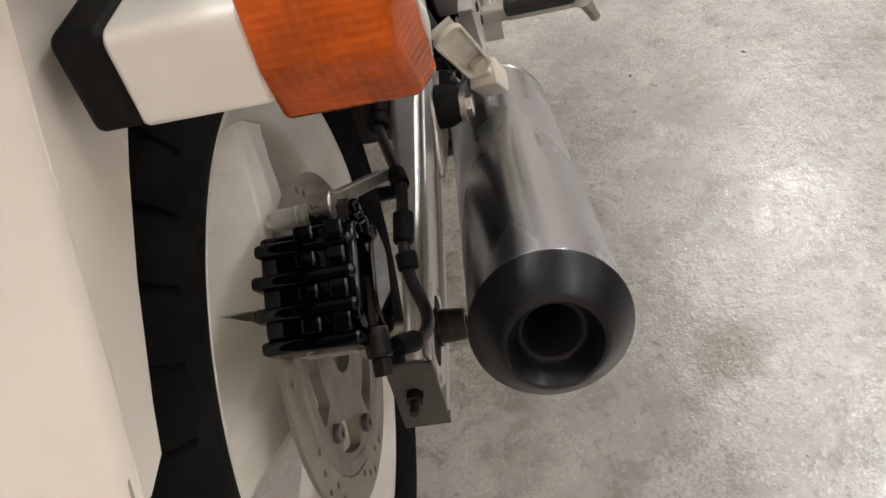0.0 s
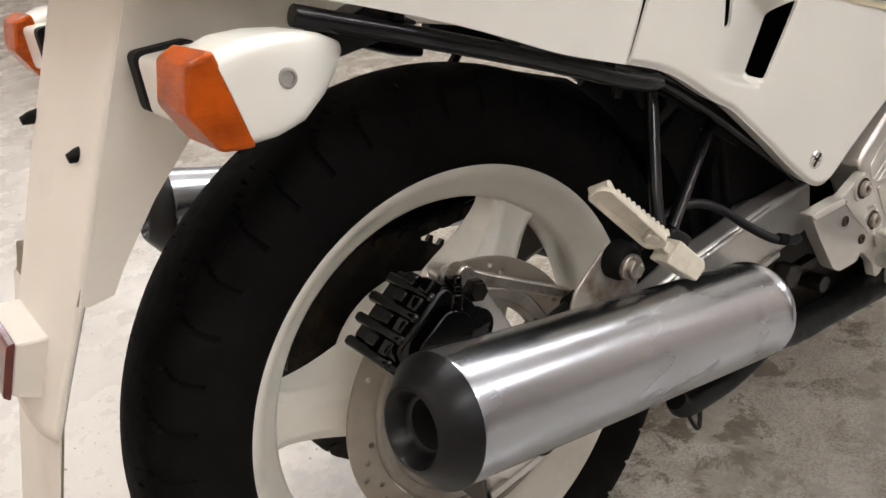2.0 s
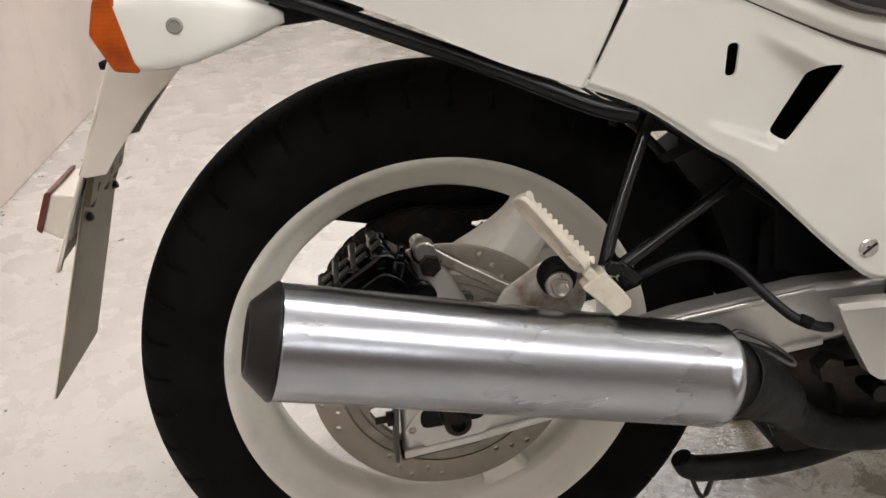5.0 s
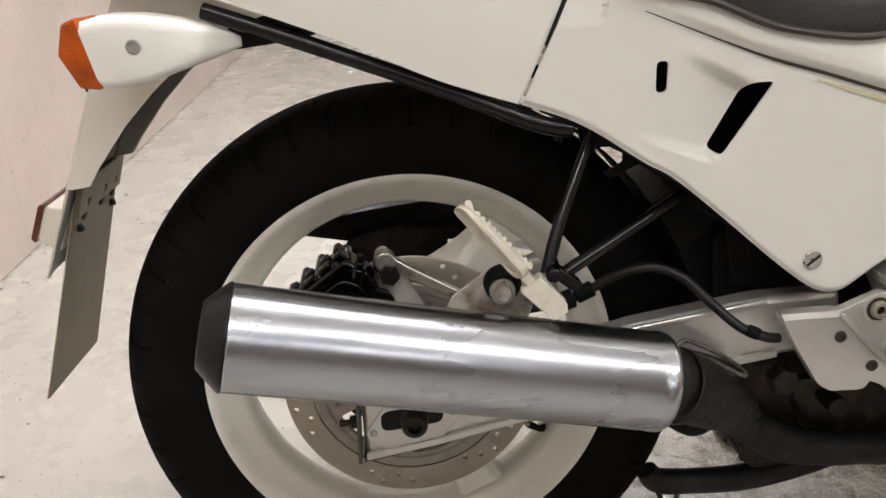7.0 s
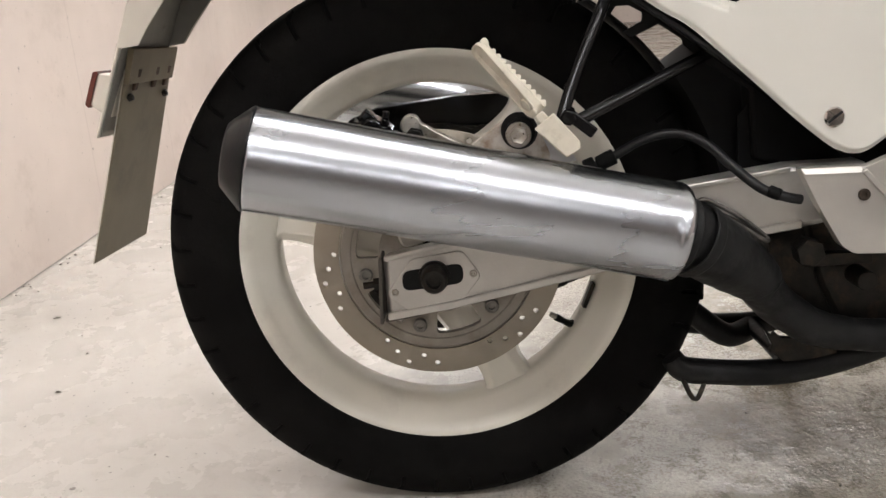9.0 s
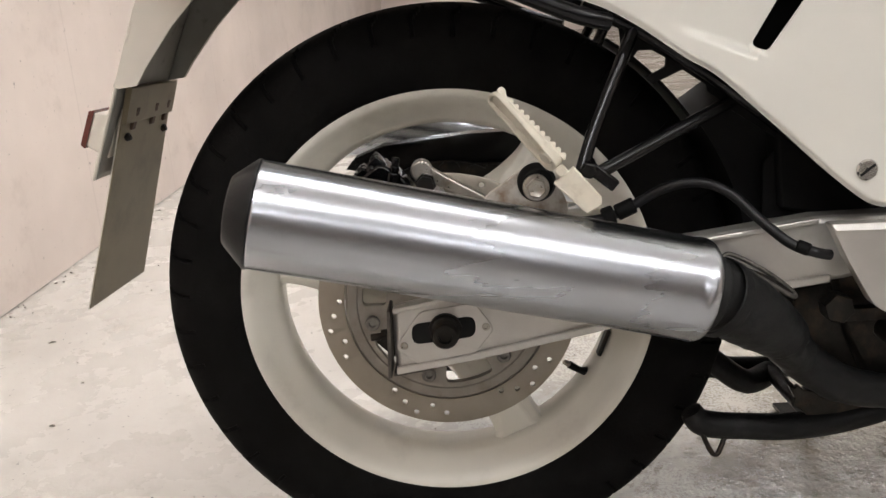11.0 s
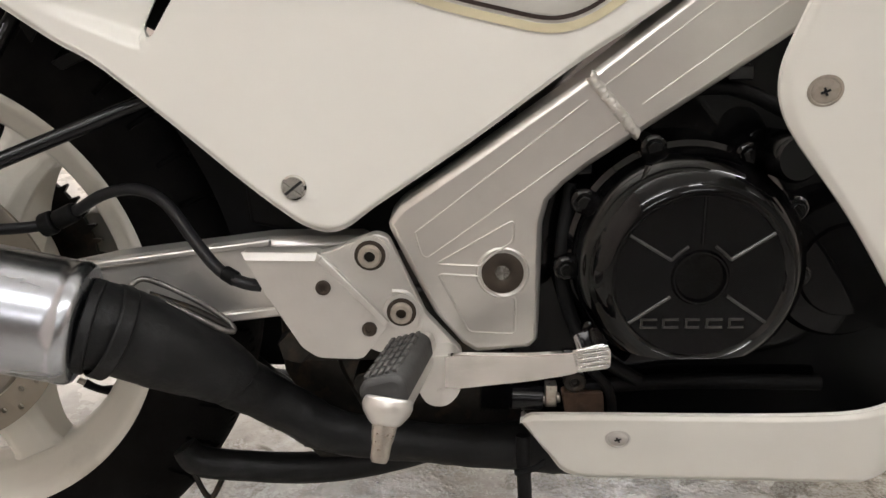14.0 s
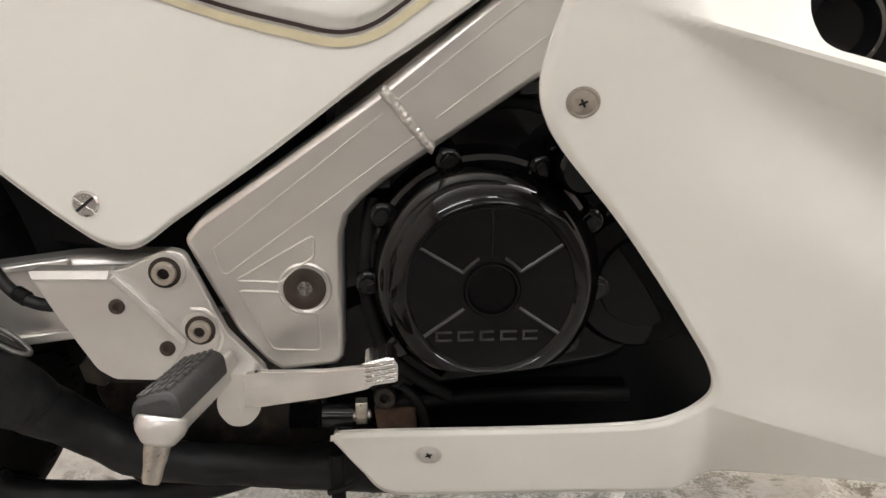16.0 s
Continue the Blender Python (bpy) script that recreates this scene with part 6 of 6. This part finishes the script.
part("switch_lug", bm, STEEL, sump, "dull switch lug", bevel=0.001)
bm = bmesh.new()
lathe(bm, [(0, 0), (0, 0.0095), (0.010, 0.0095), (0.011, 0.008), (0.0105, 0.004), (0.006, 0.0035), (0.006, 0)], (0.646, -0.182, -0.021), AXIS, 28)
part("rod_end", bm, DARK_STEEL, sump, "greasy brake rod end", bevel=0.0008)
bm = bmesh.new()
slab(bm, rounded([(0.636, -0.034), (0.672, -0.034), (0.674, -0.056), (0.640, -0.058)], 0.004), -0.184, -0.170)
part("rusty_bracket", bm, RUST, sump, "rusty bracket under the pedal", bevel=0.0015)
bm = bmesh.new()
tube(bm, [(0.660, -0.186, -0.012), (0.674, -0.188, -0.026), (0.680, -0.186, -0.050), (0.678, -0.180, -0.075)], 0.0042, 10)
part("brake_cable", bm, SOFT_BLACK, sump, "black cable")
bm = bmesh.new()
tube(bm, [(0.603, -0.185, -0.075), (0.604, -0.190, -0.11), (0.606, -0.190, -0.150)], 0.0065, 12)
tube(bm, [(0.596, -0.195, -0.106), (0.612, -0.198, -0.100), (0.622, -0.19, -0.098)], 0.003, 8)
part("drain_hose", bm, SOFT_BLACK, sump, "black drain hose")

bm = bmesh.new()
slab(bm, rounded([(0.380, 0.034), (0.440, 0.040), (0.475, -0.106), (0.428, -0.102), (0.394, -0.070), (0.381, -0.046)], 0.006), -0.112, -0.088)
part("linkage_plate", bm, DARK_STEEL, sump, "greasy linkage plate", bevel=0.002)

# added plate, no known part: darkens a see-through gap behind the linkage
bm = bmesh.new()
slab(bm, rounded([(0.312, -0.036), (0.349, -0.036), (0.349, -0.112), (0.314, -0.112)], 0.004), 0.046, 0.054)
part("gap_blocker", bm, SOFT_BLACK, bike, "added black plate that blocks a gap behind the linkage")

# ---- centre stand, folded up
bm = bmesh.new()
for s in (1, -1):
    tube(bm, [(0.272, -0.100 * s, -0.134), (0.286, -0.100 * s, -0.150), (0.330, -0.096 * s, -0.158), (0.390, -0.090 * s, -0.164), (0.450, -0.085 * s, -0.160), (0.520, -0.085 * s, -0.140), (0.560, -0.085 * s, -0.115)], [0.013, 0.0155, 0.0155, 0.016, 0.016, 0.016, 0.016], 14)
tube(bm, [(0.305, 0.03, -0.098), (0.335, 0.03, -0.128), (0.380, 0.04, -0.162), (0.430, 0.085, -0.166)], [0.014, 0.0155, 0.016, 0.016], 14)
tube(bm, [(0.42, -0.09, -0.160), (0.42, 0.09, -0.160)], 0.010, 10, 1)
stand = part("centre_stand", bm, PIPE_BLACK, bike, "scuffed black centre stand, folded up")
bm = bmesh.new()
slab(bm, [(0.384, -0.110), (0.392, -0.116), (0.396, -0.112), (0.403, -0.119), (0.430, -0.121), (0.470, -0.121), (0.470, -0.148), (0.408, -0.152), (0.398, -0.140), (0.390, -0.138), (0.393, -0.128)], -0.094, -0.086)
part("stand_lug", bm, DARK_STEEL, stand, "greasy ragged lug on the stand", bevel=0.001)
for s in (1, -1):
    bm = bmesh.new()
    tube(bm, [(0.276, -0.108 * s, -0.140), (0.290, -0.112 * s, -0.176), (0.298, -0.112 * s, -0.184), (0.304, -0.110 * s, -0.176), (0.312, -0.104 * s, -0.160)], 0.003, 8)
    part("stand_foot", bm, DARK_STEEL, stand, "bent wire foot")

# side stand, on the far side, carries the bike
bm = bmesh.new()
tube(bm, [(0.60, 0.15, -0.06), (0.56, 0.20, -0.18), (0.53, 0.245, -0.298)], [0.013, 0.011, 0.010], 12, 3)
box(bm, (0.525, 0.25, -0.306), (0.05, 0.05, 0.006), None)
part("side_stand", bm, SATIN_BLACK, bike, "black side stand, down")

# ---- fairing side
def fair_y(x, z):
    y = -0.151 - 0.118 * x - 0.347 * z
    if z < -0.03:
        y += -0.05 * (z + 0.03)
    zr = 0.2995 - 0.27 * (x - 0.80)                    # the crease near the top
    d = zr - z
    k = ease((x - 0.78) / 0.10)
    if d > 0:
        w = 0.026 * clamp((x - 0.80) / 0.15, 0.0, 1.6) + 0.001
        y += 0.95 * k * min(d, w) * (1 - ease((d - w) / 0.11))
    else:
        y += 0.95 * max(-d - 0.003, 0) * k + 0.1 * -d
    zf = -0.004 - 0.33 * (x - 0.90)                    # the fold that runs ahead from the opening's corner
    if x > 0.885:
        k = ease((x - 0.885) / 0.06)
        y += k * (0.40 * max(zf - z, 0) - 0.004 * ease((z - zf + 0.05) / 0.05) * (1 - ease((z - zf) / 0.05)))
    return y


OPEN = [(0.600, -0.0535), (0.6068, -0.0460), (0.620, -0.0438), (0.678, -0.040), (0.747, -0.036), (0.815, -0.031), (0.862, -0.0245), (0.886, -0.013), (0.899, 0.002), (0.9015, 0.014), (0.897, 0.028), (0.885, 0.049), (0.851, 0.099), (0.811, 0.154), (0.767, 0.207), (0.7525, 0.231), (0.748, 0.251), (0.750, 0.270), (0.758, 0.303), (0.775, 0.37)]
OUT = [(0.6015, -0.057), (0.6076, -0.0655), (0.6246, -0.0916), (0.6472, -0.1184), (0.7011, -0.1178), (0.80, -0.112), (0.90, -0.106), (0.98, -0.102), (1.06, -0.100), (1.14, -0.096), (1.18, -0.090), (1.20, -0.06), (1.20, 0.0), (1.20, 0.08), (1.18, 0.20), (1.14, 0.29), (1.10, 0.34), (1.04, 0.38), (0.95, 0.40), (0.85, 0.40)]


def fairing(s):
    bm = bmesh.new()
    a, b = [tuple(v) for v in catmull(OPEN, 9)], [tuple(v) for v in catmull(OUT, 9)]
    rows = []
    nv = 60
    for (xa, za), (xb, zb) in zip(a, b):
        row = [(xa, 0.0075, za), (xa, 0.005, za), (xa, 0.003, za)]
        dist = math.hypot(xb - xa, zb - za)
        for k in range(nv + 1):
            f = (k / nv) ** 1.3
            x, z = xa + (xb - xa) * f, za + (zb - za) * f
            row.append((x, 0.003 * (1 - ease(dist * f / 0.006)) + 0.004 * (1 - ease(dist * (1 - f) / 0.007)), z))
        row.append((xb, 0.025, zb))
        rows.append(row)
    sheet(bm, rows)
    # split the sheet along its creases, then give it its depth
    for px, pz, slope in ((0.80, 0.2995, -0.27), (0.80, 0.3025, -0.27), (0.80, 0.2985, -0.4433), (0.80, 0.2925, -0.4433), (0.90, -0.004, -0.33), (0.90, 0.010, -0.33)):
        bmesh.ops.bisect_plane(bm, geom=bm.verts[:] + bm.edges[:] + bm.faces[:], dist=1e-6, plane_co=(px, 0, pz), plane_no=Vector((-slope, 0, 1)).normalized())
    for v in bm.verts:
        v.co.y = s * (fair_y(v.co.x, v.co.z) + v.co.y)
    ob = part("fairing", bm, WHITE, bike, "white half fairing with a wide side opening", solid=0.003, sharp=28, out=(0, -s, 0))
    hole = bmesh.new()
    slab(hole, rounded([(0.9105, 0.294), (0.915, 0.279), (0.925, 0.2735), (0.951, 0.2670), (1.03, 0.2460), (1.05, 0.29), (1.0, 0.36), (0.925, 0.345)], 0.02), s * -0.50, s * -0.22)
    cut(ob, hole)
    return ob


fair = fairing(1)
fairing(-1)
for s in (1, -1):
    bm = bmesh.new()
    slab(bm, [(0.90, 0.25), (1.06, 0.22), (1.06, 0.38), (0.90, 0.37)], s * -0.235, s * -0.20)
    duct = part("air_duct", bm, SOFT_BLACK, fair, "dark air duct")
    bm = bmesh.new()
    lathe(bm, [(0, 0), (0, 0.030), (0.02, 0.032), (0.025, 0.026), (0.012, 0.020), (0.012, 0)], (0.975, s * -0.235, 0.285), (0, -s, 0), 32)
    part("duct_ring", bm, SATIN_BLACK, fair)
for x, z in ((0.775, 0.241), (0.682, -0.0665)):
    bm = bmesh.new()
    n = Vector((-0.118, -1, -0.347)).normalized()
    p = Vector((x, fair_y(x, z), z)) - n * 0.0005
    lathe(bm, [(0, 0.0), (0.0002, 0.0110), (0.0010, 0.0108), (0.0012, 0.0092), (0.0007, 0.0086), (0.0014, 0.0074), (0.0016, 0)], p, n, 36)
    part("fairing_screw", bm, SCREW if z > 0 else CAST, fair, "tarnished cross-head fairing screw" if z > 0 else "pale cross-head fairing screw")
    bm = bmesh.new()
    m = Matrix.Translation(p + n * 0.0019) @ n.to_track_quat("Z", "Y").to_matrix().to_4x4()
    # dark bars on the head paint the shade of the cross slot
    box(bm, (0, 0, 0), (0.006, 0.0014, 0.0004), m @ pose(0, 0, 0, 0, 0, 25))
    box(bm, (0, 0, 0), (0.0014, 0.006, 0.0005), m @ pose(0, 0, 0, 0, 0, 25))
    part("cross_slot", bm, SOOT_AND_SHADE, fair)

# inside of the fairing and tank block, closing the middle
bm = bmesh.new()
slab(bm, [(0.56, 0.33), (0.90, 0.33), (1.16, 0.20), (1.19, 0.0), (1.16, -0.09), (0.98, -0.09), (1.02, 0.0), (1.00, 0.22), (0.74, 0.30)], -0.150, 0.150)
part("radiator_block", bm, SOFT_BLACK, bike, "black inner structure behind the fairing")
bm = bmesh.new()
slab(bm, rounded([(0.50, 0.395), (0.56, 0.39), (0.82, 0.41), (1.0, 0.42), (0.98, 0.50), (0.85, 0.55), (0.62, 0.55), (0.53, 0.48)], 0.03), -0.165, 0.165)
part("tank", bm, WHITE, bike, "white fuel tank", bevel=0.04)
